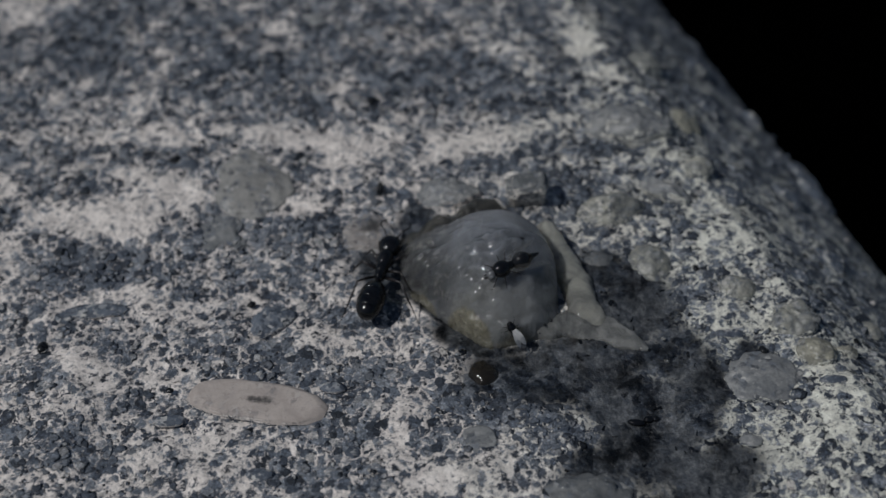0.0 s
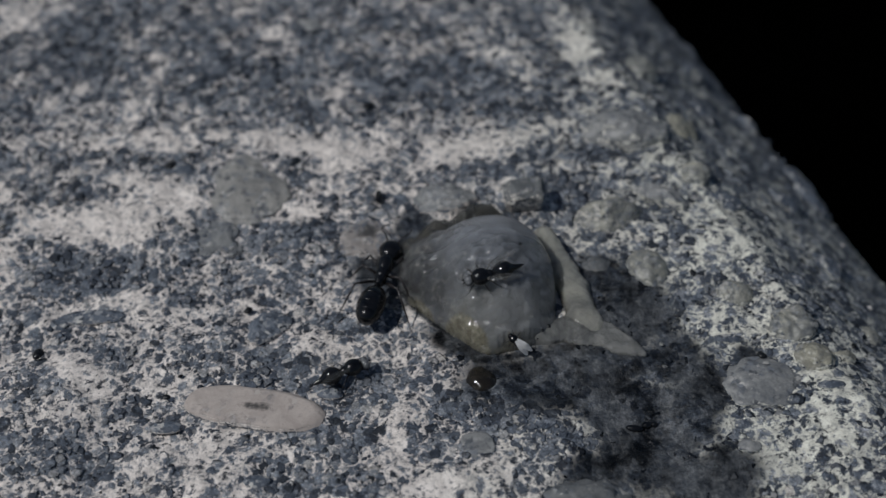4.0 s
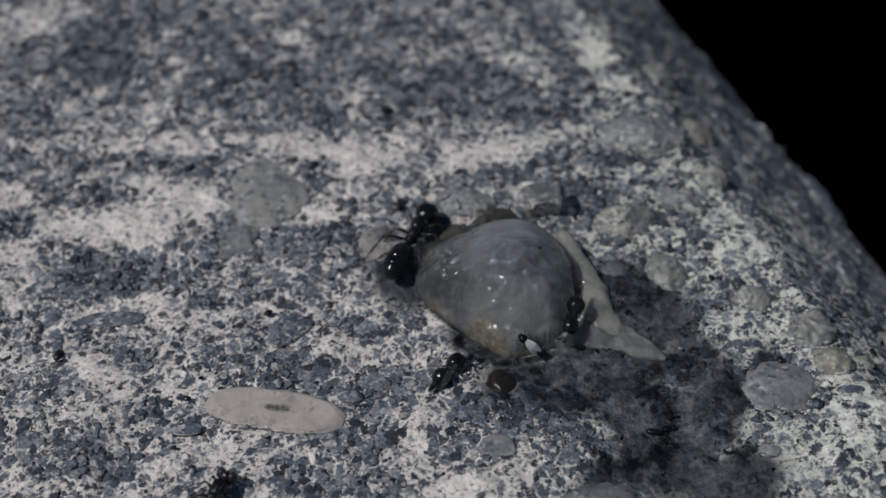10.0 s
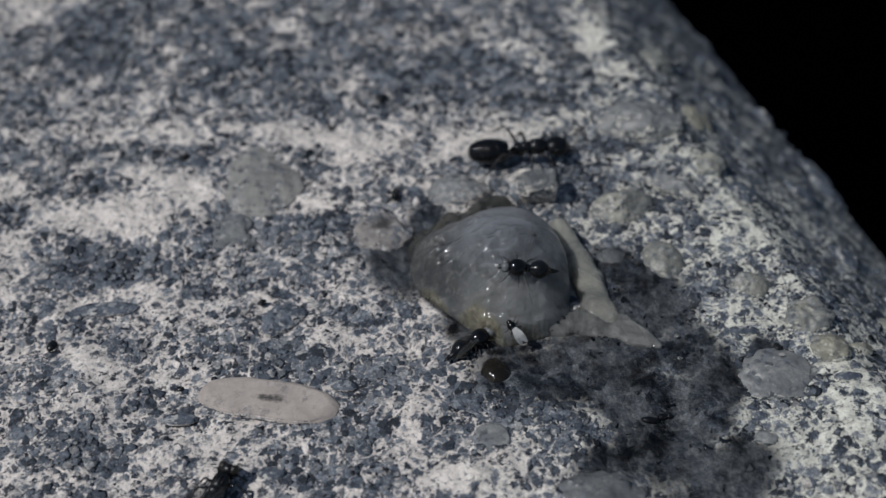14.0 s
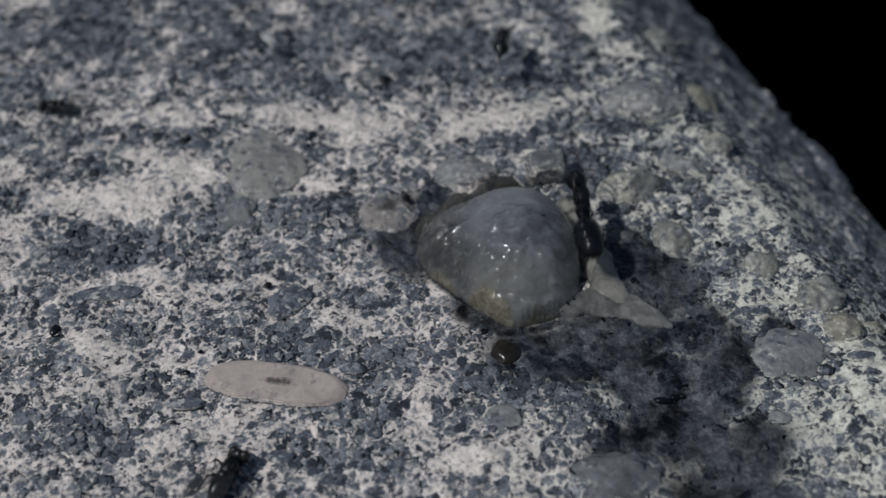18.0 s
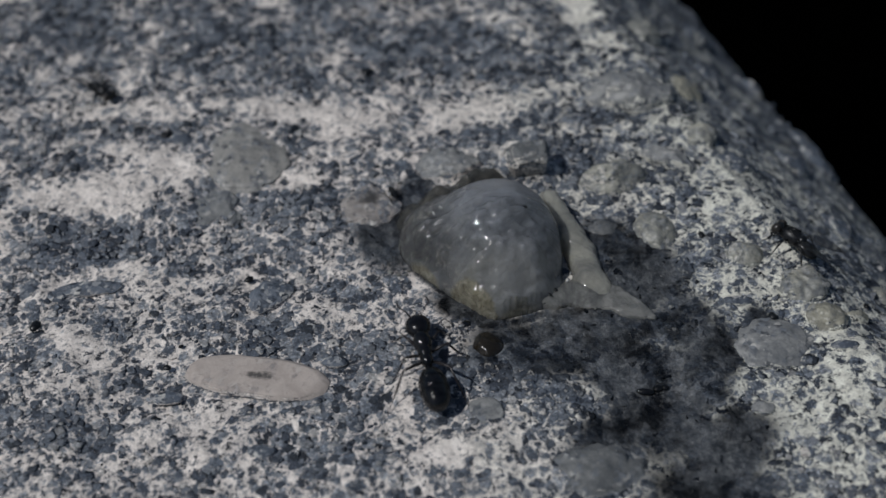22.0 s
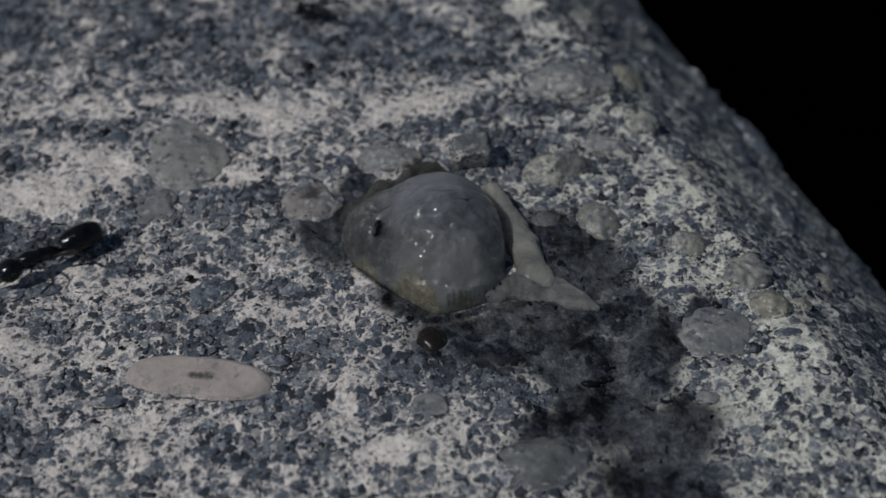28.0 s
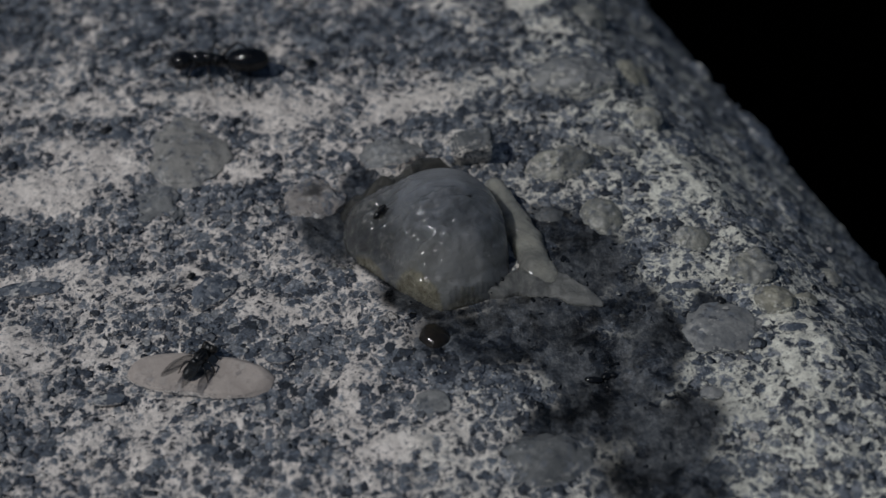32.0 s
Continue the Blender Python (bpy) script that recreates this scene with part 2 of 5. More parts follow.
def pebble_material(name, a, c, dusty=0.5, rough=0.6, stain_or_hole=()):
    """A worn pebble, mottled between two colours, with blue-grey sand and pale dust stuck to it."""
    m, t, b = material(name)
    base = ramp(t, noise_tex(t, 0.5, 6, 0.68, 0.8), (0.34, a), (0.64, c))
    low = 0.88 if stain_or_hole else 0.72
    tone = ramp(t, noise_tex(t, 4.5, 5, 0.75), (0.3, grey(low)), (0.5, grey(1)), (0.72, grey(2 - low - 0.12)))
    base = mix(t, 1.0, base, tone, "MULTIPLY")
    bits = cells(t, 2.6, "F1", 1.0)
    pick = t.nodes.new("ShaderNodeSeparateColor")
    t.links.new(bits.outputs["Color"], pick.inputs[0])
    sand = ramp(t, pick.outputs[0], (0.1, (0.02, 0.025, 0.035)), (0.45, (0.08, 0.095, 0.12)), (0.75, (0.2, 0.215, 0.235)), (0.92, (0.5, 0.48, 0.44)))
    where = calc(t, "ADD", noise_tex(t, 0.55, 6, 0.7, 0.6), calc(t, "MULTIPLY", pick.outputs[1], 0.16))
    edge = ramp(t, where, (0.62 - 0.14 * dusty, grey(0)), (0.78 - 0.14 * dusty, grey(min(1, dusty + 0.3))))
    col = mix(t, edge, base, sand)
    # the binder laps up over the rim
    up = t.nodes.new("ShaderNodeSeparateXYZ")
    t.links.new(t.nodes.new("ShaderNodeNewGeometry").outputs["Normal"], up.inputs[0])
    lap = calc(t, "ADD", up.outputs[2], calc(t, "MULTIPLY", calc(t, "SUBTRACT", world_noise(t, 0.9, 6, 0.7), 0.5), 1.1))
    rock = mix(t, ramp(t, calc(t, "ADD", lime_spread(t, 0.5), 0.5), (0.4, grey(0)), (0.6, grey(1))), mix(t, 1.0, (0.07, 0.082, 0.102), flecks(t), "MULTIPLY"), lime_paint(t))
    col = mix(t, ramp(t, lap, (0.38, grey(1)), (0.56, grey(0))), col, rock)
    if stain_or_hole:
        tex, far = t.nodes.new("ShaderNodeTexCoord"), t.nodes.new("ShaderNodeVectorMath")
        squash = t.nodes.new("ShaderNodeMapping")
        squash.inputs["Scale"].default_value = (stain_or_hole[0], stain_or_hole[1], 0)
        squash.inputs["Location"].default_value = (-stain_or_hole[0] * stain_or_hole[2] * MM, -stain_or_hole[1] * stain_or_hole[3] * MM, 0)
        t.links.new(tex.outputs["Object"], squash.inputs[0])
        far.operation = "LENGTH"
        t.links.new(squash.outputs[0], far.inputs[0])
        ring = calc(t, "ADD", far.outputs["Value"], calc(t, "MULTIPLY", noise_tex(t, 1.2, 5, 0.7), 1.2))
        col = mix(t, ramp(t, ring, (stain_or_hole[4] - 0.1, grey(0.95)), (stain_or_hole[4] + 0.1, grey(0.4)), (stain_or_hole[4] + 0.35, grey(0))), col, (0.05, 0.047, 0.045))
    t.links.new(col, b.inputs["Base Color"])
    b.inputs["Roughness"].default_value = rough
    bump(t, b, calc(t, "ADD", noise_tex(t, 0.9, 5, 0.6), calc(t, "MULTIPLY", edge, 0.3)), 0.07)
    return m


def jelly_material(name, tone, rim, sub=0.85, rough=0.12, stained=False, ripples=0.95):
    m, t, b = material(name)
    col = ramp(t, noise_tex(t, 0.3, 6, 0.65, 0.8), (0.38, rim), (0.6, tone))
    if stained:
        col = mix(t, calc(t, "MULTIPLY", attribute(t, "front"), 0.5), col, (0.24, 0.236, 0.212))
        col = mix(t, calc(t, "MULTIPLY", attribute(t, "calm"), 0.75), col, (0.205, 0.213, 0.228))
        foot = attribute(t, "foot")
        rind = ramp(t, noise_tex(t, 1.5, 6, 0.7, 0.5), (0.35, (0.085, 0.072, 0.042)), (0.55, (0.2, 0.182, 0.125)), (0.7, (0.32, 0.3, 0.235)))
        ragged = calc(t, "ADD", foot, calc(t, "SUBTRACT", noise_tex(t, 0.7, 6, 0.7), 0.5))
        col = mix(t, ramp(t, ragged, (0.25, grey(0)), (0.7, grey(0.8))), col, rind)
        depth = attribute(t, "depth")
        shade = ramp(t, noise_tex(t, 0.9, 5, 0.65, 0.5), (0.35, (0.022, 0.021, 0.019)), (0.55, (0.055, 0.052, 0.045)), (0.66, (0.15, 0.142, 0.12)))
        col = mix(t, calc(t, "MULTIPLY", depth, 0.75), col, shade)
    t.links.new(col, b.inputs["Base Color"])
    b.inputs["Subsurface Weight"].default_value = sub
    b.inputs["Subsurface Radius"].default_value = (1.0, 0.95, 0.85)
    b.inputs["Subsurface Scale"].default_value = 6.0 * MM
    b.inputs["IOR"].default_value = 1.42
    gloss = ramp(t, noise_tex(t, 0.8, 4, 0.6), (0.35, grey(rough * 0.35)), (0.7, grey(rough * 1.2)))
    if stained:
        gloss = mix(t, attribute(t, "calm"), gloss, grey(0.5))
    t.links.new(gloss, b.inputs["Roughness"])
    height = calc(t, "ADD", noise_tex(t, 1.5, 1.0, 0.5, 0.8), calc(t, "MULTIPLY", noise_tex(t, 0.6, 1, 0.5, 0.5), 1.2))
    if stained:
        height = calc(t, "MULTIPLY", height, calc(t, "SUBTRACT", 1.06, attribute(t, "calm")))
    bump(t, b, height, 0.1, 1.0)
    ripple = noise_tex(t, 4.2, 2.6, 0.6, 0.9)
    if stained:
        ripple = calc(t, "MULTIPLY", ripple, calc(t, "SUBTRACT", 1.1, attribute(t, "calm")))
    wave = node(t, "Bump", Strength=1.0, Distance=ripples * MM)
    t.links.new(ripple, wave.inputs["Height"])
    t.links.new(wave.outputs[0], b.inputs["Coat Normal"])
    b.inputs["Coat Weight"].default_value = 0.9
    b.inputs["Coat Roughness"].default_value = 0.13
    b.inputs["Coat IOR"].default_value = 1.38
    return m


def shell_material(name, col, rough=0.22, dull=0.45):
    """Insect cuticle: near-black, glossy, with a faint brown or blue bloom."""
    m, t, b = material(name)
    c = ramp(t, noise_tex(t, 1.2, 4, 0.6), (0.35, col), (0.7, tuple(min(1, 2.2 * v + 0.006) for v in col)))
    t.links.new(c, b.inputs["Base Color"])
    t.links.new(ramp(t, noise_tex(t, 3.0, 4, 0.6), (0.35, grey(rough)), (0.7, grey(dull))), b.inputs["Roughness"])
    b.inputs["Specular IOR Level"].default_value = 0.4
    bump(t, b, noise_tex(t, 9.0, 3, 0.6), 0.012)
    return m


def wing_material(name, tone, cover, vein=0.6):
    m, t, b = material(name)
    veins = node(t, "TexVoronoi", Scale=1.0)
    veins.feature = "DISTANCE_TO_EDGE"
    stretch = t.nodes.new("ShaderNodeMapping")
    stretch.inputs["Scale"].default_value = (0.3, 1.5, 1)
    t.links.new(coords(t, 1.0), stretch.inputs[0])
    t.links.new(stretch.outputs[0], veins.inputs["Vector"])
    line = ramp(t, veins.outputs["Distance"], (0.02, grey(vein)), (0.06, grey(cover)))
    t.links.new(line, b.inputs["Alpha"])
    b.inputs["Base Color"].default_value = (*tone, 1)
    b.inputs["Roughness"].default_value = 0.25
    bump(t, b, noise_tex(t, 1.2, 2, 0.5), 0.25)
    return m


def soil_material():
    m, t, b = material("shade_black_soil")
    # near-black base colour stands in for the deep shade beyond the boulder
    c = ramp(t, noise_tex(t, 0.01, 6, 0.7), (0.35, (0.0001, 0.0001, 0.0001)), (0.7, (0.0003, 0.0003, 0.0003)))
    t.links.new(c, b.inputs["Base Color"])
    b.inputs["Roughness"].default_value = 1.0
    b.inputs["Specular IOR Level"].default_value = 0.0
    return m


M_ROCK = rock_material()
def wet_grain_material():
    """Grains under a film of slime: dark, glossy, with greyish veils."""
    m, t, b = material("wet_grain_stone")
    rnd = t.nodes.new("ShaderNodeNewGeometry").outputs["Random Per Island"]
    base = ramp(t, rnd, (0.0, (0.004, 0.005, 0.006)), (0.55, (0.01, 0.012, 0.016)), (0.88, (0.03, 0.034, 0.04)), (1.0, (0.08, 0.082, 0.083)))
    veil = ramp(t, noise_tex(t, 0.25, 5, 0.65, 0.6), (0.54, grey(0)), (0.7, grey(0.35)))
    t.links.new(mix(t, veil, base, (0.12, 0.124, 0.125)), b.inputs["Base Color"])
    b.inputs["Roughness"].default_value = 0.2
    b.inputs["Specular IOR Level"].default_value = 0.3
    bump(t, b, noise_tex(t, 2.0, 2, 0.5), 0.08)
    return m


M_WET = wet_grain_material()
M_LIGHT = grain_material("light_grain_stone", True, True)
M_GRAIN, M_GRAINS = grain_material("grain_stone", False), grain_material("grain_stone_mass", True)
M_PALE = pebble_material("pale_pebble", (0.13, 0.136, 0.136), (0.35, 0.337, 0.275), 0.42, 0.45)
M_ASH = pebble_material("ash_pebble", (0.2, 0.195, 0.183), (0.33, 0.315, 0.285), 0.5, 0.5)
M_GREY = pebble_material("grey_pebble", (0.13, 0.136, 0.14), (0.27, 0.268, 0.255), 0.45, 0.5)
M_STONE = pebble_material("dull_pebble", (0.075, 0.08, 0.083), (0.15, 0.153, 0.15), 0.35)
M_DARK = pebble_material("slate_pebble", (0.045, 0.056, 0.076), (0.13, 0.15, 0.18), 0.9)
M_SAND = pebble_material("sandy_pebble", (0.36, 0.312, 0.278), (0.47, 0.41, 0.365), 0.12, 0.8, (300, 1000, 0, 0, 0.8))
# bone pebble's dark spot paints the shade of a small hole into the colour
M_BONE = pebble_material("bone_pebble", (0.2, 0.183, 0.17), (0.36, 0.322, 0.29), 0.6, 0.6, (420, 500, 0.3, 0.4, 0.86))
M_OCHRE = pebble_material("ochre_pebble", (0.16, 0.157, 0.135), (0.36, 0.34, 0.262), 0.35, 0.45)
M_JELLY = jelly_material("cloudy_jelly", (0.178, 0.185, 0.197), (0.098, 0.103, 0.11), stained=True)
M_STRAND = jelly_material("milky_strand", (0.29, 0.281, 0.238), (0.15, 0.148, 0.135), 0.6, 0.16)
M_SKIN = jelly_material("glistening_skin", (0.22, 0.216, 0.198), (0.1, 0.1, 0.095), 0.5, 0.1, ripples=2.4)
M_AMBER = jelly_material("amber_drop", (0.018, 0.014, 0.008), (0.008, 0.006, 0.004), 0.1, 0.12)
M_MUCUS = jelly_material("brown_mucus", (0.055, 0.052, 0.044), (0.02, 0.02, 0.018), 0.3, 0.14)
M_ANT = shell_material("ant_cuticle", (0.0016, 0.0018, 0.0024), 0.1, 0.2)
M_LIMB = shell_material("ant_limb", (0.012, 0.010, 0.010), 0.3, 0.5)
M_FLY = shell_material("fly_cuticle", (0.004, 0.0045, 0.005), 0.22, 0.45)
M_FLYGREY = shell_material("fly_bloom", (0.0035, 0.0039, 0.0046), 0.25, 0.5)
M_FACE = shell_material("fly_face", (0.07, 0.072, 0.074), 0.2, 0.4)
M_EYE = shell_material("fly_eye", (0.011, 0.0095, 0.008), 0.25, 0.5)
M_WING = wing_material("wing_membrane", (0.03, 0.03, 0.03), 0.34, 0.6)
M_WINGPALE = wing_material("pale_wing_membrane", (0.22, 0.22, 0.21), 0.06, 0.2)
M_WINGWHITE = wing_material("white_wing_membrane", (0.6, 0.59, 0.57), 0.75, 0.9)
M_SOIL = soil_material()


# ---------------------------------------------------------------- large forms, in millimetres
def smooth(a, b, v):
    u = np.clip((v - a) / (b - a), 0, 1)
    return u * u * (3 - 2 * u)


def rock_z(x, y):
    """Height of the boulder: a nearly level top that rolls off over its broken edge."""
    x, y = np.asarray(x, float), np.asarray(y, float)
    d = np.maximum(0.918 * x + 0.397 * y - 26.2, 0.0)
    z = -np.where(d < 18, 0.55 * d + 0.0128 * d * d, 14.05 + 1.9 * (d - 18))
    # a shallow wet hollow that leads away from the jelly
    z = z - 0.7 * np.exp(-(((x - 14.5) + 0.25 * (y + 10)) / 5.0) ** 2 - ((y + 12) / 9.0) ** 2)
    # a low swell behind it
    z = z + 0.5 * np.exp(-((x + 5) / 30) ** 2 - ((y - 18) / 6.0) ** 2)
    for lo, side in ((-75.0, x), (-55.0, y)):
        e = np.maximum(lo - side, 0.0)
        z = z - 0.03 * e * e - 0.3 * e
    e = np.maximum(y - 75.0, 0.0)
    z = z - 0.03 * e * e - 0.3 * e
    return np.maximum(z, -118.0)


def dome(x, y, cx, cy, rx, ry, h, turn=0.0, power=0.5):
    c, s = math.cos(math.radians(turn)), math.sin(math.radians(turn))
    u, v = ((x - cx) * c + (y - cy) * s) / rx, ((y - cy) * c - (x - cx) * s) / ry
    return h * np.clip(1 - u * u - v * v, 0, 1) ** power - 3.0 * (u * u + v * v > 1)


# the jelly's outline: inward normal and offset of each straight side
SIDES = ((1.0, 0.0, -5.0), (0.673, 0.739, -2.75), (-0.33, 0.944, -6.6), (-1.0, 0.0, -8.8), (-0.839, -0.545, -8.85), (0.0, -1.0, -7.6), (0.53, -0.848, -6.8))


def jelly_forms(x, y):
    """The lump's low body inside its straight-sided outline, and the smooth dome that swells out of it."""
    x, y = np.asarray(x, float), np.asarray(y, float)
    k = 0.55
    inner = -k * np.log(sum(np.exp(np.clip(-(a * x + b * y - c) / k, -60, 60)) for a, b, c in SIDES))
    e = np.maximum(inner, 0)
    tall = 1.1 + 1.9 * smooth(-5.5, 2.5, y)
    low = 0.6 * (1 - np.exp(-e / 0.22)) + tall * (1 - np.exp(-((e / (1.5 + 0.8 * smooth(-1, 4, -y))) ** 1.1))) - 3.0 * (inner < 0)
    low = np.maximum(low, np.where(e > 0.3, dome(x, y, 3.7, -1.6, 5.0, 4.6, 3.3, 8, 0.7), -3.0))
    return low, np.minimum(dome(x, y, 3.6, 1.9, 5.6, 6.3, 5.7, 8, 0.66), 9 * inner)


def jelly_z(x, y):
    """Height of the jelly lump above the boulder's level."""
    low, high = jelly_forms(x, y)
    k = 1.1
    return np.where(low > -1, k * np.log(np.exp(np.clip(low / k, -9, 60)) + np.exp(np.clip(high / k, -9, 60))), -3.0)


def surf(x, y):
    return float(np.maximum(rock_z(x, y), jelly_z(x, y)))


# ---------------------------------------------------------------- mesh helpers (millimetres in, metres out)
def part(name, bm, mat, parent=None, label="", at=(0, 0, 0), flat=False):
    """Links a bmesh as one mesh object under parent, and frees it."""
    bm.transform(Matrix.Scale(MM, 4))
    me = bpy.data.meshes.new(name)
    bm.to_mesh(me)
    bm.free()
    if not flat:
        me.polygons.foreach_set("use_smooth", [True] * len(me.polygons))
    me.materials.append(mat)
    ob = new(name, me)
    ob.parent = parent
    ob.location = Vector(at) * MM
    return tagged(ob, label)


def empty(name, label, category, group=""):
    ob = new(name)
    ob.empty_display_size = 0.002
    return tagged(ob, label, category, group)


def ball(bm, c, r, turn=(0, 0, 0), seg=16, rings=10, taper=0.0):
    """An ellipsoid; taper narrows its +x end (or its -x end, when negative)."""
    m = pose(c[0], c[1], c[2], *turn)
    got = bmesh.ops.create_uvsphere(bm, u_segments=seg, v_segments=rings, radius=1.0)["verts"]
    for v in got:
        k = 1 - taper * v.co.x
        v.co = m @ Vector((v.co.x * r[0], v.co.y * r[1] * k, v.co.z * r[2] * k))
    return got


def tube(bm, points, radii, seg=8):
    """A limb: rings of seg corners along points, closed at both ends."""
    points = [Vector(p) for p in points]
    rings = []
    for i, p in enumerate(points):
        ahead = (points[min(i + 1, len(points) - 1)] - points[max(i - 1, 0)]).normalized()
        side = ahead.cross(Vector((0, 0, 1)) if abs(ahead.z) < 0.9 else Vector((1, 0, 0))).normalized()
        up = side.cross(ahead)
        r = radii[i]
        rings.append([bm.verts.new(p + r * (math.cos(2 * math.pi * k / seg) * side + math.sin(2 * math.pi * k / seg) * up)) for k in range(seg)])
    for a, b in zip(rings, rings[1:]):
        for k in range(seg):
            bm.faces.new((a[k], a[(k + 1) % seg], b[(k + 1) % seg], b[k]))
    bm.faces.new(rings[0][::-1])
    bm.faces.new(rings[-1])


def lattice_noise(x, y, size, seed):
    """Smooth value noise on a plane, for arrays; size: cells per millimetre."""
    table = np.random.RandomState(seed).rand(256, 256)
    u, v = x * size + 512.0, y * size + 512.0
    i, j = np.floor(u).astype(int), np.floor(v).astype(int)
    fu, fv = u - i, v - j
    fu, fv = fu * fu * (3 - 2 * fu), fv * fv * (3 - 2 * fv)
    at = lambda a, b: table[a % 256, b % 256]
    return (at(i, j) * (1 - fu) + at(i + 1, j) * fu) * (1 - fv) + (at(i, j + 1) * (1 - fu) + at(i + 1, j + 1) * fu) * fv


def fbm(x, y, size, octaves, seed):
    out, gain, total = 0.0, 1.0, 0.0
    for n in range(octaves):
        out = out + gain * lattice_noise(x, y, size * 2 ** n, seed + n)
        total += gain
        gain *= 0.55
    return out / total


def blot(x, y, cx, cy, rx, ry, turn=0.0):
    """A soft-edged spot of 0 to 1 with a ragged outline."""
    c, s = math.cos(radians(turn)), math.sin(radians(turn))
    u, v = ((x - cx) * c + (y - cy) * s) / rx, ((y - cy) * c - (x - cx) * s) / ry
    return 1 - smooth(0.55, 1.25, np.sqrt(u * u + v * v) + 0.55 * (fbm(x, y, 0.45, 3, 77) - 0.5))


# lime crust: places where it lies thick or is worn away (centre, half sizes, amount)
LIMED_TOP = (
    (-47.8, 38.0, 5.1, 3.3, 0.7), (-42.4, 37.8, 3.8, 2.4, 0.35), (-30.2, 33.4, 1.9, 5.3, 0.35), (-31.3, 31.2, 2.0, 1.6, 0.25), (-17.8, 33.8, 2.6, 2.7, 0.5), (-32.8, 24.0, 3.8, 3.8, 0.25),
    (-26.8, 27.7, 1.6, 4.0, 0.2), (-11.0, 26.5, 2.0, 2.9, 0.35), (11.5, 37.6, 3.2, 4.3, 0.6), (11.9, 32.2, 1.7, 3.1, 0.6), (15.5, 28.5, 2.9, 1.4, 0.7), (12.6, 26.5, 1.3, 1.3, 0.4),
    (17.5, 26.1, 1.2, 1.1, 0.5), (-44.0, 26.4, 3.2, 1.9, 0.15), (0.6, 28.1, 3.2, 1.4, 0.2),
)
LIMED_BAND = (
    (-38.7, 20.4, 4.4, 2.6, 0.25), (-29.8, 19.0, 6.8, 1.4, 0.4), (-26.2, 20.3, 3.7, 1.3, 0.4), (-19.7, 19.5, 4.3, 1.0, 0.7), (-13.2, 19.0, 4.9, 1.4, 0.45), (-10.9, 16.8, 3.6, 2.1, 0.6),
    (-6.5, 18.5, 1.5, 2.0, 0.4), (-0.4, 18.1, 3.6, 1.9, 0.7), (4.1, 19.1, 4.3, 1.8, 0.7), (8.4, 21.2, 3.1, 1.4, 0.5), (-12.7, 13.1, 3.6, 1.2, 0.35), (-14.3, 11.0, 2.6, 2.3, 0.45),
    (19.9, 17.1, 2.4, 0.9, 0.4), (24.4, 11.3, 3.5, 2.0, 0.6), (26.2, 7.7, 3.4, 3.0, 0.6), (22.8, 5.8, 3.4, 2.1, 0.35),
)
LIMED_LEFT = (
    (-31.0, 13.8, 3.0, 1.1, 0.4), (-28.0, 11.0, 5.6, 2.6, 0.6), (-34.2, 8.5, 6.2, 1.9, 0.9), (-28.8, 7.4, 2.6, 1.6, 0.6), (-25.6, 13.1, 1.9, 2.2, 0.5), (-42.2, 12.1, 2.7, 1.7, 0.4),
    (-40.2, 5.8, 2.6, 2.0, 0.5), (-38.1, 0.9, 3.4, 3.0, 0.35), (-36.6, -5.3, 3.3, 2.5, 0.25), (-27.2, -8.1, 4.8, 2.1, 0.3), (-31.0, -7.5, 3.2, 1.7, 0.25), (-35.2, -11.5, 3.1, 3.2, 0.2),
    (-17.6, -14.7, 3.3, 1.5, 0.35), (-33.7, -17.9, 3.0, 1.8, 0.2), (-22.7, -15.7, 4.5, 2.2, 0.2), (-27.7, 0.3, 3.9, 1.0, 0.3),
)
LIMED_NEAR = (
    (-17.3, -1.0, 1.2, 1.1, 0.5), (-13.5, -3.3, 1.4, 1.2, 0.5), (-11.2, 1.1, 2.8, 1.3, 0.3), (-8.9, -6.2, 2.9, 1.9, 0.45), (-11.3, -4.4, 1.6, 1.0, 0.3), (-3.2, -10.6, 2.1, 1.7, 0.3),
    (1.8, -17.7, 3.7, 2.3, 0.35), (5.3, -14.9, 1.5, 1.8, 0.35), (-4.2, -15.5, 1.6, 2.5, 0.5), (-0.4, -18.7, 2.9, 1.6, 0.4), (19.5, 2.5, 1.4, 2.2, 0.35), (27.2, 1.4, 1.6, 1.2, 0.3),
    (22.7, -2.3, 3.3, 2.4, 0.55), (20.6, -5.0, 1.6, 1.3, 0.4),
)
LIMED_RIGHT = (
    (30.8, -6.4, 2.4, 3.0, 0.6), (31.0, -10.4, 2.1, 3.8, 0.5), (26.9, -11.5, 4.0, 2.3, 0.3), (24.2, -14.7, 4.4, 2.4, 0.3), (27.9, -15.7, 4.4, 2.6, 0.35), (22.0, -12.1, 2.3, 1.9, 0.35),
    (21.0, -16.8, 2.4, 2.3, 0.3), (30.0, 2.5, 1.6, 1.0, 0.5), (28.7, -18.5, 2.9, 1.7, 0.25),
)
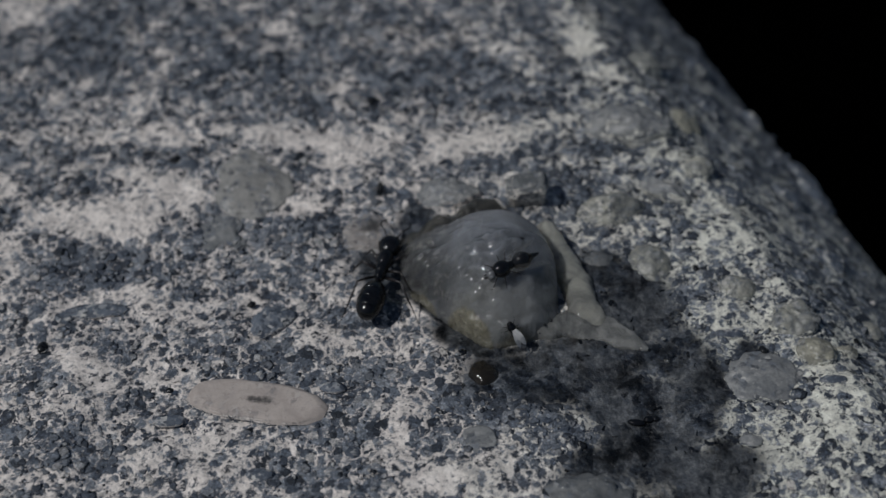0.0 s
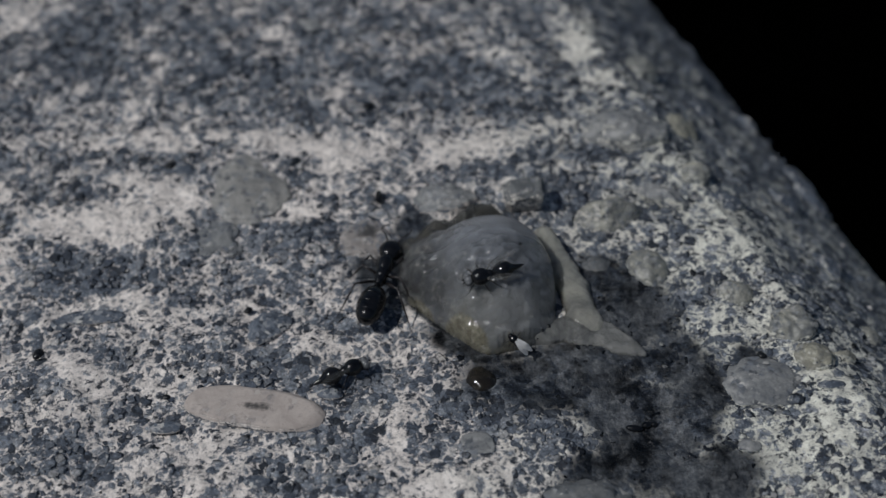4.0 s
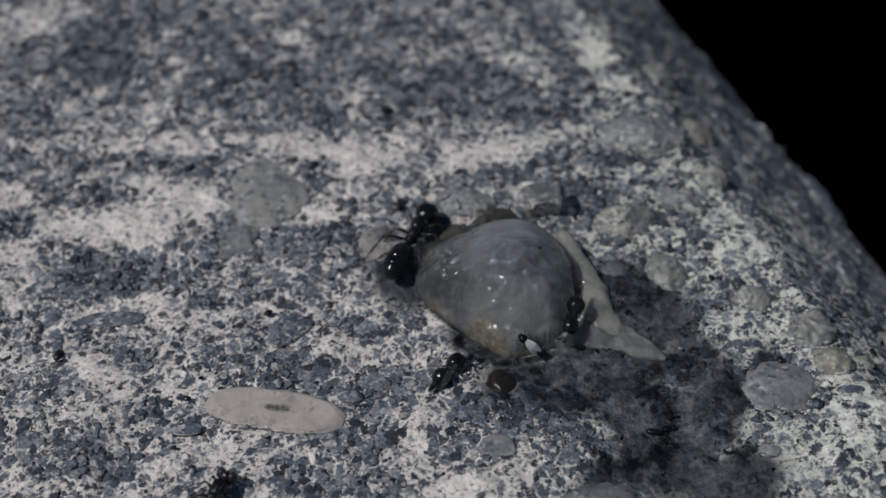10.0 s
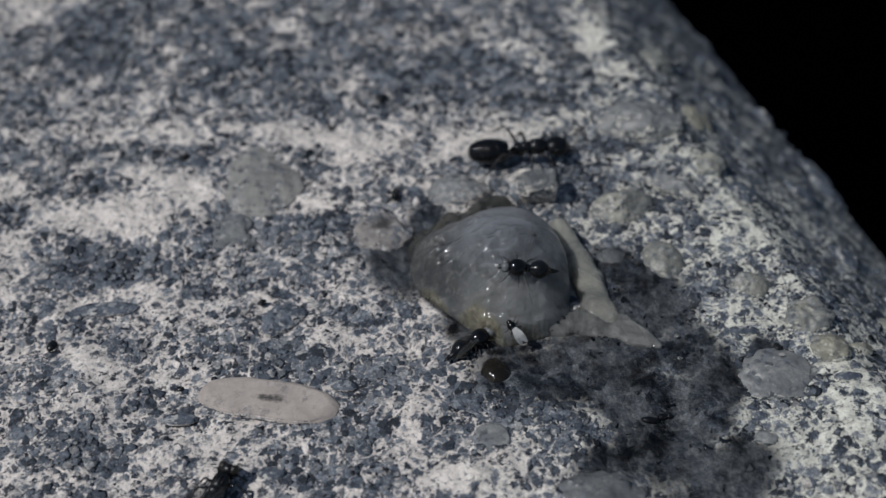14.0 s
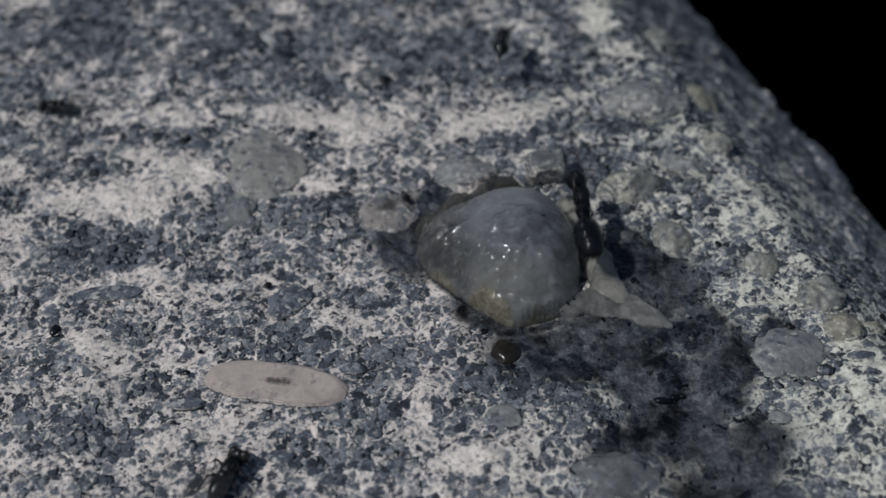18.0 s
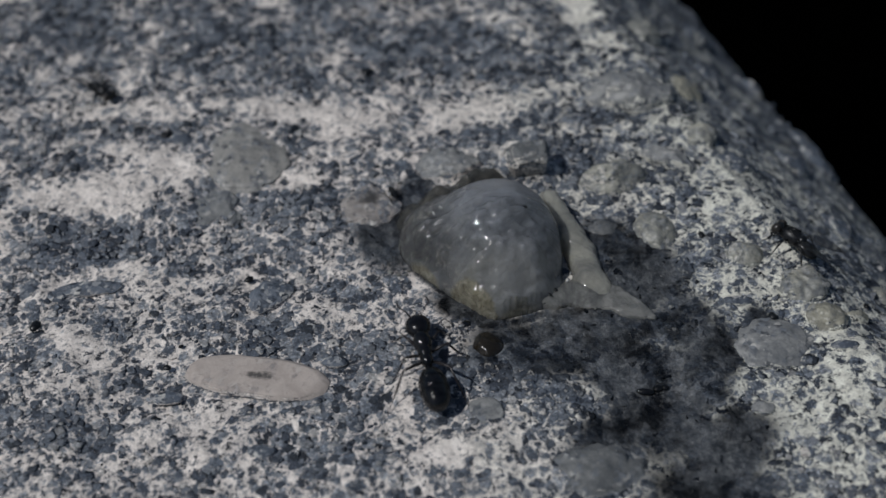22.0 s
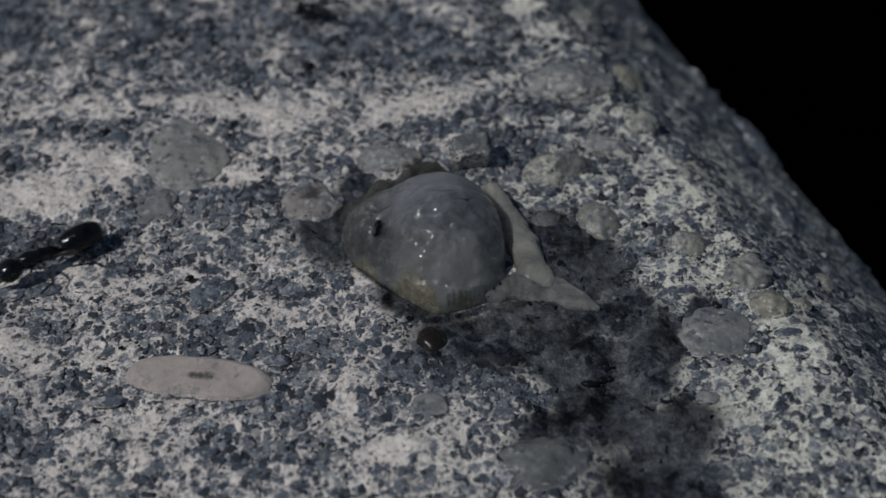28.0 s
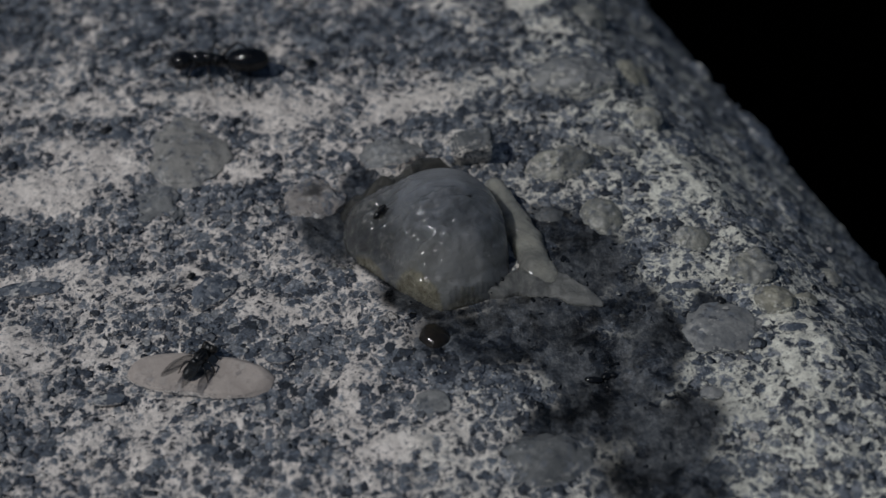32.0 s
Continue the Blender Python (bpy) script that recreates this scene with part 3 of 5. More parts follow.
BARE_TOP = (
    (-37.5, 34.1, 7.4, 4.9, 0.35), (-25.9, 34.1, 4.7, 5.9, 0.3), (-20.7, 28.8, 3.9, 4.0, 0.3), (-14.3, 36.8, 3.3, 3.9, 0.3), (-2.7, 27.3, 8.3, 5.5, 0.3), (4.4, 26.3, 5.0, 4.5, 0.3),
    # (11.1, 18.2): a darker strip of thin lime below the large pebble
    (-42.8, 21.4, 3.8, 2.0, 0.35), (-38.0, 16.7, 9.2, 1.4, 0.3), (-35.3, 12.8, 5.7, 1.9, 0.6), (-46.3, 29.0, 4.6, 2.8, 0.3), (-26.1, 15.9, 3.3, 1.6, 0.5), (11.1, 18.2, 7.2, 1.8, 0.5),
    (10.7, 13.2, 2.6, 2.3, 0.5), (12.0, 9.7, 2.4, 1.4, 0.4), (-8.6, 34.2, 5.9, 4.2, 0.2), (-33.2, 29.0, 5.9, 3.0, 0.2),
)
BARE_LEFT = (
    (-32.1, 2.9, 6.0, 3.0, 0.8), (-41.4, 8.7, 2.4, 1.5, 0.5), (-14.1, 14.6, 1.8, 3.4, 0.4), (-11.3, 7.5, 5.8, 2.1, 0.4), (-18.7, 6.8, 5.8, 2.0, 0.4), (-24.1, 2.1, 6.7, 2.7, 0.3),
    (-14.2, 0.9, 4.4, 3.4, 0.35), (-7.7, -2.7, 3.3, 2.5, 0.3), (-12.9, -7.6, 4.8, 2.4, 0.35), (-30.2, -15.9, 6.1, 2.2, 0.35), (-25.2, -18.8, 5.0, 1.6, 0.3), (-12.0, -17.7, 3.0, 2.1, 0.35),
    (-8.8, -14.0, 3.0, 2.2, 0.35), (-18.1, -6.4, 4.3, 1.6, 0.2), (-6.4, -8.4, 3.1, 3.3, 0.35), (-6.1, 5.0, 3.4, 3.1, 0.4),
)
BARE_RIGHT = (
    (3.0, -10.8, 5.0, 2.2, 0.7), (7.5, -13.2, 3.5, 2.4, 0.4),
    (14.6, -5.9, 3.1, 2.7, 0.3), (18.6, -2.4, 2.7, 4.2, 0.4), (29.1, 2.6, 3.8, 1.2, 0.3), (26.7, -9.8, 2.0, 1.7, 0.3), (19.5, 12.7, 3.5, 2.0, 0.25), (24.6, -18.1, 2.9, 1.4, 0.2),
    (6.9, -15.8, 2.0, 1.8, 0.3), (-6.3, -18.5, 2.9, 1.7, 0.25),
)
# the run of wet muck under and before the jelly, and painted shade along its edge
WET_AND_SHADED = (
    (17.9, -5.5, 3.4, 3.6, -20), (19.0, -11.6, 3.3, 4.5, -30), (19.9, -17.8, 3.8, 3.3, -20), (15.2, 1.6, 3.6, 2.8, 0),
    (12.3, 2.9, 3.4, 2.9, -10), (14.9, -2.0, 4.7, 3.8, -10), (11.0, -6.6, 7.6, 3.4, 0), (6.6, -8.6, 6.8, 3.6, 0),
    (14.4, -10.8, 5.8, 4.3, -30), (15.4, -15.1, 5.0, 4.8, -30), (11.4, -17.5, 3.5, 2.9, 0), (-5.7, 3.3, 3.4, 4.2, 0),
    (1.3, -4.7, 4.7, 1.8, -25), (-3.4, 8.0, 2.3, 2.7, 0),
    (24.2, -6.7, 1.4, 2.6, 0), (21.3, -16.9, 3.2, 3.8, -20),
    # last two: thin dark lines painted for the shade under the jelly's overhang
    (18.5, -21.5, 5.5, 4.0, -10), (20.3, -9.5, 2.6, 4.6, -10), (-1.3, -2.5, 5.0, 0.45, -42), (5.7, -5.4, 3.6, 0.5, 19),
)


LIME_BASE = 0.32


def lime_at(x, y):
    v = LIME_BASE + 0.3 * (fbm(x, y, 0.13, 3, 5) - 0.5) + 0.55 * (fbm(x, y, 0.5, 3, 13) - 0.5)
    v = v - 0.2 * smooth(19, 27, y) + 0.75 * smooth(19, 27, y) * (fbm(x, y, 0.3, 3, 57) - 0.5)
    # less lime past the crest: the flank's shade put into its colour
    v = v - 0.2 * smooth(-1, 5, 0.918 * x + 0.397 * y - 26.2)
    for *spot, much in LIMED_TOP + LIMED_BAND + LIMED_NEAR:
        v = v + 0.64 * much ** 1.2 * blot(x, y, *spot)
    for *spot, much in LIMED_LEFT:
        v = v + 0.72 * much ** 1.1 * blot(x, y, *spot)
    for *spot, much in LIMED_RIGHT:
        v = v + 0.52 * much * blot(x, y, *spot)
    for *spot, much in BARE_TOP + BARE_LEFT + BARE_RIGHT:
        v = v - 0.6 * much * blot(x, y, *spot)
    return np.clip(v, -0.3, 1.3)


def wet_and_shade_at(x, y):
    v = np.zeros_like(x)
    for spot in WET_AND_SHADED:
        v = np.maximum(v, blot(x, y, *spot))
    return np.clip(v, 0, 1)


def axis(lo, core_lo, core_hi, hi, step):
    """Even steps over the core, growing ones outside it."""
    core = list(np.arange(core_lo, core_hi, step))
    for sign, start, end in ((-1, core_lo, lo), (1, core[-1], hi)):
        s, v, out = step, start, []
        while sign * (end - v) > 0:
            s *= 1.12
            v += sign * s
            out.append(v)
        core = out[::-1] + core if sign < 0 else core + out
    return np.array(core)


def build_boulder():
    xs, ys = axis(-165, -52, 52, 150, 0.22), axis(-135, -24, 62, 165, 0.22)
    x, y = np.meshgrid(xs, ys)
    lime, wet = lime_at(x, y), wet_and_shade_at(x, y)
    rough = 1.5 * (fbm(x, y, 0.16, 3, 21) - 0.5) + 0.4 * (fbm(x, y, 0.7, 3, 31) - 0.5) + 0.2 * (lime - 0.4) * (1 - wet)
    d = np.maximum(0.918 * x + 0.397 * y - 26.2, 0.0)
    rough = rough + smooth(0, 10, d) * (1.2 * (fbm(x, y, 0.14, 4, 41) - 0.5))
    under = 1 - np.exp(-((x - 3) / 7) ** 2 - ((y - 0.5) / 6) ** 2)
    z = rock_z(x, y) + rough * under
    verts = np.stack([x, y, z], -1).reshape(-1, 3) * MM
    rows, cols = x.shape
    i = np.arange((rows - 1) * cols).reshape(rows - 1, cols)[:, :-1].ravel()
    faces = np.stack([i, i + 1, i + 1 + cols, i + cols], -1)
    rim = np.concatenate([np.arange(cols), cols * np.arange(1, rows) + cols - 1, (rows - 1) * cols + np.arange(cols - 2, -1, -1), cols * np.arange(rows - 2, 0, -1)])
    low = verts[rim] * (1, 1, 0) + (0, 0, -120 * MM)
    n = len(verts)
    k = np.arange(len(rim))
    skirt = np.stack([rim[k], n + k, n + (k + 1) % len(rim), rim[(k + 1) % len(rim)]], -1)
    verts, faces = np.concatenate([verts, low]), np.concatenate([faces, skirt])
    me = raw_mesh("boulder", verts, faces)
    for name, field in (("lime", lime), ("wet", wet)):
        at = me.attributes.new(name, "FLOAT", "POINT")
        at.data.foreach_set("value", np.concatenate([field.ravel(), np.zeros(len(rim))]).astype(np.float32))
    me.materials.append(M_ROCK)
    return tagged(new("boulder", me), "weathered grey boulder crusted with pale lime and set with pebbles", "boulder")


def raw_mesh(name, verts, faces):
    """A mesh from arrays of places (metres) and of equal-sized faces."""
    me = bpy.data.meshes.new(name)
    m, k = faces.shape
    me.vertices.add(len(verts))
    me.vertices.foreach_set("co", np.asarray(verts, np.float32).ravel())
    me.loops.add(m * k)
    me.loops.foreach_set("vertex_index", np.asarray(faces, np.int32).ravel())
    me.polygons.add(m)
    me.polygons.foreach_set("loop_start", np.arange(0, m * k, k, dtype=np.int32))
    me.polygons.foreach_set("use_smooth", np.ones(m, bool))
    me.update(calc_edges=True)
    me.validate()
    return me


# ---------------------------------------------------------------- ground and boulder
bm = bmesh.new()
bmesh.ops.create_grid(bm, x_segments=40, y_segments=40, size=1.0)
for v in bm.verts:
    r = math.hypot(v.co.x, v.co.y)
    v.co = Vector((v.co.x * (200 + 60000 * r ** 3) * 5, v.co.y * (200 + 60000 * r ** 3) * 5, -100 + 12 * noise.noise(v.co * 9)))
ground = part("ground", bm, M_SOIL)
tagged(ground, "soil under the boulder, coloured near black for its deep shade", "ground", kind="structure")

boulder = build_boulder()


# pebbles: each a part of the boulder
def pebble(cx, cy, rx, ry, rise, mat, turn=0.0, lump=0.16, seed=0, flat=False):
    """A worn pebble set into the boulder: its top stands 0.6 of rise above the crust."""
    rise *= 0.6
    bm = bmesh.new()
    bmesh.ops.create_icosphere(bm, subdivisions=5 if rx > 1.6 else 4, radius=1.0)
    depth = max(rise * 2.4, 0.35 * min(rx, ry))
    rz = (rise + depth) / 2
    lump *= 0.8 if flat else 0.9
    for v in bm.verts:
        n = v.co.normalized()
        k = 1 + lump * noise.noise(n * 1.3 + Vector((seed * 3.7, 0, 0))) + 0.6 * lump * noise.noise(n * 3.1 + Vector((0, seed * 5.1, 0))) + 0.25 * lump * noise.noise(n * 8 + Vector((seed, 0, 0)))
        co = n * k
        if flat:
            co.x = math.copysign(abs(co.x) ** 0.62, co.x)
            co.z = math.copysign(min(abs(co.z), 0.6) / 0.6, co.z)
        v.co = Vector((co.x * rx, co.y * ry, co.z * rz))
    ob = part("pebble", bm, mat, boulder)
    z = float(rock_z(cx, cy))
    h = 0.5
    slope = Vector((float(rock_z(cx - h, cy) - rock_z(cx + h, cy)), float(rock_z(cx, cy - h) - rock_z(cx, cy + h)), 2 * h)).normalized()
    ob.matrix_basis = Matrix.Translation(Vector((cx, cy, z)) * MM + slope * (rise - rz) * MM) @ Vector((0, 0, 1)).rotation_difference(slope).to_matrix().to_4x4() @ pose(0, 0, 0, 0, 0, turn)
    return ob


pebble(25.6, 40.6, 1.9, 1.7, 1.22, M_DARK, 0, 0.3, 0)
pebble(31.1, 35.2, 1.6, 0.5, 1.09, M_DARK, -30, 0.3, 1)
pebble(32.1, 18.7, 2.1, 1.6, 0.95, M_DARK, 0, 0.3, 2)
pebble(25.1, 12.9, 1.8, 1.4, 0.82, M_DARK, 0, 0.3, 3)
pebble(34.7, 9.7, 2.3, 1.8, 0.95, M_DARK, 0, 0.3, 4)
pebble(35.9, 27.5, 3.0, 2.3, 1.09, M_DARK, -35, 0.35, 5)
pebble(30.0, 3.8, 1.5, 0.9, 0.68, M_DARK, 0, 0.3, 6)
pebble(24.8, 29.6, 1.5, 1.6, 0.82, M_DARK, 0, 0.3, 7)
pebble(-19.4, 13.4, 4.4, 4.3, 0.85, M_ASH, 20, 0.26, 8)
pebble(-21.7, 7.0, 2.8, 2.7, 0.16, M_GREY, -30, 0.4, 9)
pebble(-15.5, -11.2, 5.7, 1.9, 0.42, M_SAND, -8, 0.1, 10, True)
pebble(-35.5, -1.9, 1.4, 1.4, 0.27, M_DARK, 0, 0.2, 11)
pebble(-30.4, -2.0, 2.9, 0.8, 0.34, M_DARK, 5, 0.2, 12)
pebble(13.8, 9.9, 3.2, 1.9, 3.0, M_PALE, 12, 0.2, 13)
pebble(-0.6, 11.8, 3.0, 1.9, 1.9, M_GREY, 0, 0.3, 14)
pebble(15.7, 20.2, 5.0, 2.7, 3.6, M_GREY, -8, 0.25, 15)
pebble(18.4, 31.9, 2.2, 2.3, 2.04, M_PALE, -40, 0.2, 16)
pebble(22.2, 15.4, 1.6, 1.1, 1.56, M_PALE, -20, 0.2, 17)
pebble(16.7, 3.9, 2.0, 2.3, 1.7, M_PALE, 0, 0.12, 18)
pebble(23.9, 1.0, 1.7, 1.5, 1.7, M_PALE, 0, 0.15, 19)
pebble(28.2, -2.2, 2.3, 2.0, 1.6, M_PALE, 0, 0.25, 20)
pebble(29.5, -5.6, 1.9, 1.5, 1.4, M_OCHRE, 0, 0.2, 21)
pebble(25.1, -8.2, 3.1, 2.5, 0.6, M_GREY, 0, 0.2, 22)
pebble(2.3, -14.8, 1.4, 1.5, 0.61, M_GREY, 20, 0.2, 23, True)
pebble(-7.7, -18.7, 1.6, 1.2, 0.48, M_GREY, 0, 0.15, 24, True)
pebble(10.4, -19.6, 3.5, 2.3, 0.95, M_STONE, 0, 0.25, 25)
pebble(-7.7, 7.0, 2.7, 2.3, 0.75, M_BONE, 20, 0.22, 26)
pebble(18.9, 12.4, 2.6, 1.1, 1.29, M_GREY, -25, 0.25, 27)
pebble(21.6, 23.7, 2.0, 2.1, 1.09, M_OCHRE, 0, 0.2, 28)
pebble(12.4, 4.0, 1.5, 1.0, 0.82, M_STONE, 0, 0.2, 29)
pebble(30.5, -8.6, 1.3, 0.6, 0.61, M_DARK, 0, 0.2, 30)
pebble(36.1, -0.1, 1.2, 1.3, 0.95, M_PALE, 0, 0.2, 31)
pebble(35.9, 23.8, 3.0, 1.4, 1.5, M_DARK, -35, 0.2, 32)
pebble(-10.0, 35.2, 0.8, 0.5, 0.54, M_PALE, 0, 0.1, 33)
pebble(22.7, -3.9, 1.4, 0.5, 0.54, M_DARK, 0, 0.2, 34)
pebble(10.9, 17.1, 1.6, 0.9, 0.82, M_DARK, 0, 0.2, 35)
pebble(-25.3, 15.3, 1.6, 1.0, 0.54, M_DARK, 0, 0.25, 36)
pebble(-42.9, 24.5, 2.0, 1.3, 0.54, M_DARK, 0, 0.2, 37)
pebble(32.5, -4.8, 1.0, 0.4, 0.75, M_OCHRE, 0, 0.2, 39)
pebble(-14.5, -18.0, 1.1, 0.6, 0.34, M_DARK, 0, 0.2, 40)
pebble(-4.2, -17.1, 1.3, 0.5, 0.34, M_DARK, 30, 0.2, 41)
pebble(-9.6, -9.7, 1.0, 0.6, 0.34, M_DARK, 0, 0.2, 42)
pebble(-15.3, -2.9, 1.9, 1.4, 0.61, M_DARK, 40, 0.25, 43)
pebble(-33.1, -2.9, 1.0, 0.7, 0.27, M_DARK, 0, 0.2, 44)
pebble(-7.7, -16.1, 1.1, 0.8, 0.34, M_DARK, 0, 0.2, 45)
pebble(23.3, -14.3, 0.9, 0.6, 0.34, M_GREY, 0, 0.2, 46)
pebble(-22.3, -13.1, 1.3, 0.6, 0.27, M_DARK, 0, 0.2, 47)
pebble(-15.1, 36.9, 1.2, 1.1, 0.41, M_GREY, 0, 0.2, 48)


def block(cx, cy, wide, deep, tall, turn):
    """A squarish stone that stands up out of the crust, narrower at its foot and scored across."""
    bm = bmesh.new()
    bmesh.ops.create_icosphere(bm, subdivisions=5, radius=1.0)
    for v in bm.verts:
        n = v.co.normalized()
        k = 1 + 0.1 * noise.noise(n * 1.9) + 0.05 * noise.noise(n * 6)
        q = [math.copysign(abs(c) ** 0.5, c) * k for c in n]
        h = 0.5 * (q[2] + 1)
        w = 0.72 + 0.3 * h - 0.03 * math.sin(26 * h + 3 * q[0])
        v.co = Vector((q[0] * w * wide / 2, q[1] * w * deep / 2, q[2] * tall / 2 + 0.25 * q[0]))
    ob = part("block", bm, M_STONE, boulder, "upright grey block of stone")
    ob.matrix_basis = pose(cx * MM, cy * MM, (tall / 2 - 0.9) * MM, 8, 0, turn)


block(6.2, 11.0, 3.9, 2.6, 4.0, 6)


# grains: the nearest ones single, the rest one mass
def grain_mesh(seed, fine):
    bm = bmesh.new()
    bmesh.ops.create_icosphere(bm, subdivisions=2 if fine else 1, radius=1.0)
    for v in bm.verts:
        n = v.co.copy()
        v.co = n * (1 + 0.8 * noise.noise(n * 1.7 + Vector((seed * 7.3, 1.7, 0))))
        v.co.z = min(v.co.z, 0.55)
    return bm


def build_grains():
    rs = np.random.RandomState(11)
    count = 17000
    x, y = rs.uniform(-54, 46, count), rs.uniform(-23, 52, count)
    size = 0.1 + 0.4 * rs.rand(count) ** 2.2
    lime, wet = lime_at(x, y), wet_and_shade_at(x, y)
    dark = rs.rand(count) < np.where(wet > 0.45, 0.3, np.clip(1.05 - 1.0 * lime, 0.15, 0.85))
    over = smooth(0, 3, 0.918 * x + 0.397 * y - 26.2)
    keep = (rs.rand(count) > 0.85 * over) & (dark | (rs.rand(count) < np.where(wet > 0.45, 0.0, 0.8))) & (jelly_z(x, y) < 0.05)
    x, y, size, wet, dark, lime = x[keep], y[keep], size[keep], wet[keep], dark[keep], lime[keep]
    kinds = [(s, size_fine) for size_fine in (False, True) for s in range(6)]
    templates = [grain_mesh(s, f) for s, f in kinds]
    shapes = [np.array([v.co for v in b.verts]) for b in templates]
    tris = [np.array([[v.index for v in f.verts] for f in b.faces]) for b in templates]
    which = np.arange(len(x)) % 6 + np.where(size > 0.26, 6, 0)
    z = rock_z(x, y) - np.where(wet > 0.45, 0.03, 0.0)
    d = np.maximum(0.918 * x + 0.397 * y - 26.2, 0.0)
    z = z + 1.5 * (fbm(x, y, 0.16, 3, 21) - 0.5) + 0.4 * (fbm(x, y, 0.7, 3, 31) - 0.5) + smooth(0, 10, d) * (1.2 * (fbm(x, y, 0.14, 4, 41) - 0.5))
    order = np.argsort(np.hypot(x + 4, y + 9) - 20 * (size > 0.3))
    near = [n for n in order if wet[n] < 0.45 and dark[n]][:300]
    single = set(near)
    meshes = []
    for b in templates:
        b.transform(Matrix.Scale(MM, 4))
        me = bpy.data.meshes.new("grain")
        b.to_mesh(me)
        b.free()
        me.materials.append(M_GRAIN)
        meshes.append(me)
    for n in near:
        ob = new("grain", meshes[which[n]])
        ob.parent = boulder
        s = size[n]
        ob.matrix_basis = Matrix.LocRotScale(Vector((x[n], y[n], z[n] - 0.06 * s)) * MM, Euler((0, 0, rs.rand() * 6.28)), (s, s * (0.6 + 0.6 * rs.rand()), 0.1 * s))
    for name, mat, label, rows in (("grain_mass", M_GRAINS, "thousands of blue-grey sand grains bound in the crust", [n for n in order if wet[n] < 0.45 and dark[n] and n not in single]),
                                   ("light_grain_mass", M_LIGHT, "pale grey quartz grains bound in the lime", [n for n in order if wet[n] < 0.45 and not dark[n]]),
                                   ("wet_grain_mass", M_WET, "dark slimy grains in the wet run", [n for n in order if wet[n] >= 0.45])):
        vs, fs, base, crusted = [], [], 0, []
        for n in rows:
            a, s, w = rs.rand() * 6.28, size[n], 0.6 + 0.6 * rs.rand()
            c, q = math.cos(a), math.sin(a)
            p = shapes[which[n]] * (s, s * w, 0.1 * s)
            vs.append(np.stack([p[:, 0] * c - p[:, 1] * q + x[n], p[:, 0] * q + p[:, 1] * c + y[n], p[:, 2] + z[n] - 0.06 * s], -1))
            fs.append(tris[which[n]] + base)
            base += len(p)
            crusted.append(np.full(len(p), lime[n]))
        me = raw_mesh(name, np.concatenate(vs) * MM, np.concatenate(fs))
        me.attributes.new("lime", "FLOAT", "POINT").data.foreach_set("value", np.concatenate(crusted).astype(np.float32))
        me.materials.append(mat)
        mass = new(name, me)
        mass.parent = boulder
        tagged(mass, label, kind="stuff")


# ---------------------------------------------------------------- the jelly lump
def field_patch(name, height, x0, x1, y0, y1, step, mat, parent, label="", floor=-0.9, relief=0.0, seed=0):
    """A closed lump over a height field: its skin above the rock, and a base below it."""
    xs, ys = np.arange(x0, x1, step), np.arange(y0, y1, step)
    x, y = np.meshgrid(xs, ys)
    z = height(x, y)
    z = z + np.where(z > 0.3, relief(x, y) if callable(relief) else relief * (fbm(x, y, 0.5, 4, seed) - 0.5), 0)
    inside = z > floor + 0.35
    grow = inside.copy()
    grow[1:] |= inside[:-1]
    grow[:-1] |= inside[1:]
    grow[:, 1:] |= inside[:, :-1]
    grow[:, :-1] |= inside[:, 1:]
    z = np.where(inside, z, floor)
    bm = bmesh.new()
    got = {}
    for i, j in zip(*np.nonzero(grow)):
        got[i, j] = bm.verts.new((x[i, j], y[i, j], z[i, j]))
    for i, j in list(got):
        quad = [got.get(k) for k in ((i, j), (i, j + 1), (i + 1, j + 1), (i + 1, j))]
        if all(quad):
            bm.faces.new(quad)
    return part(name, bm, mat, parent, label)


def calm(x, y):
    """1 on the taut top of the dome, 0 on the puckered skin below it."""
    return smooth(0.6, 3.4, y - 0.12 * x + 2.6 * (fbm(x, y, 0.45, 3, 8) - 0.5)) * smooth(-0.6, 2.0, x + 2.0 * (fbm(x, y, 0.5, 3, 3) - 0.5))


def wrinkles(x, y):
    """Folds that run across the slope, and finer puckers."""
    folds = np.abs(fbm(0.7 * x + 0.35 * y, 1.6 * y - 0.3 * x, 0.42, 3, 61) - 0.5)
    return smooth(0.5, 1.9, jelly_z(x, y)) * (1 - 0.94 * calm(x, y)) * (1.5 * (0.2 - folds) + 0.6 * (fbm(x, y, 1.1, 3, 66) - 0.5))


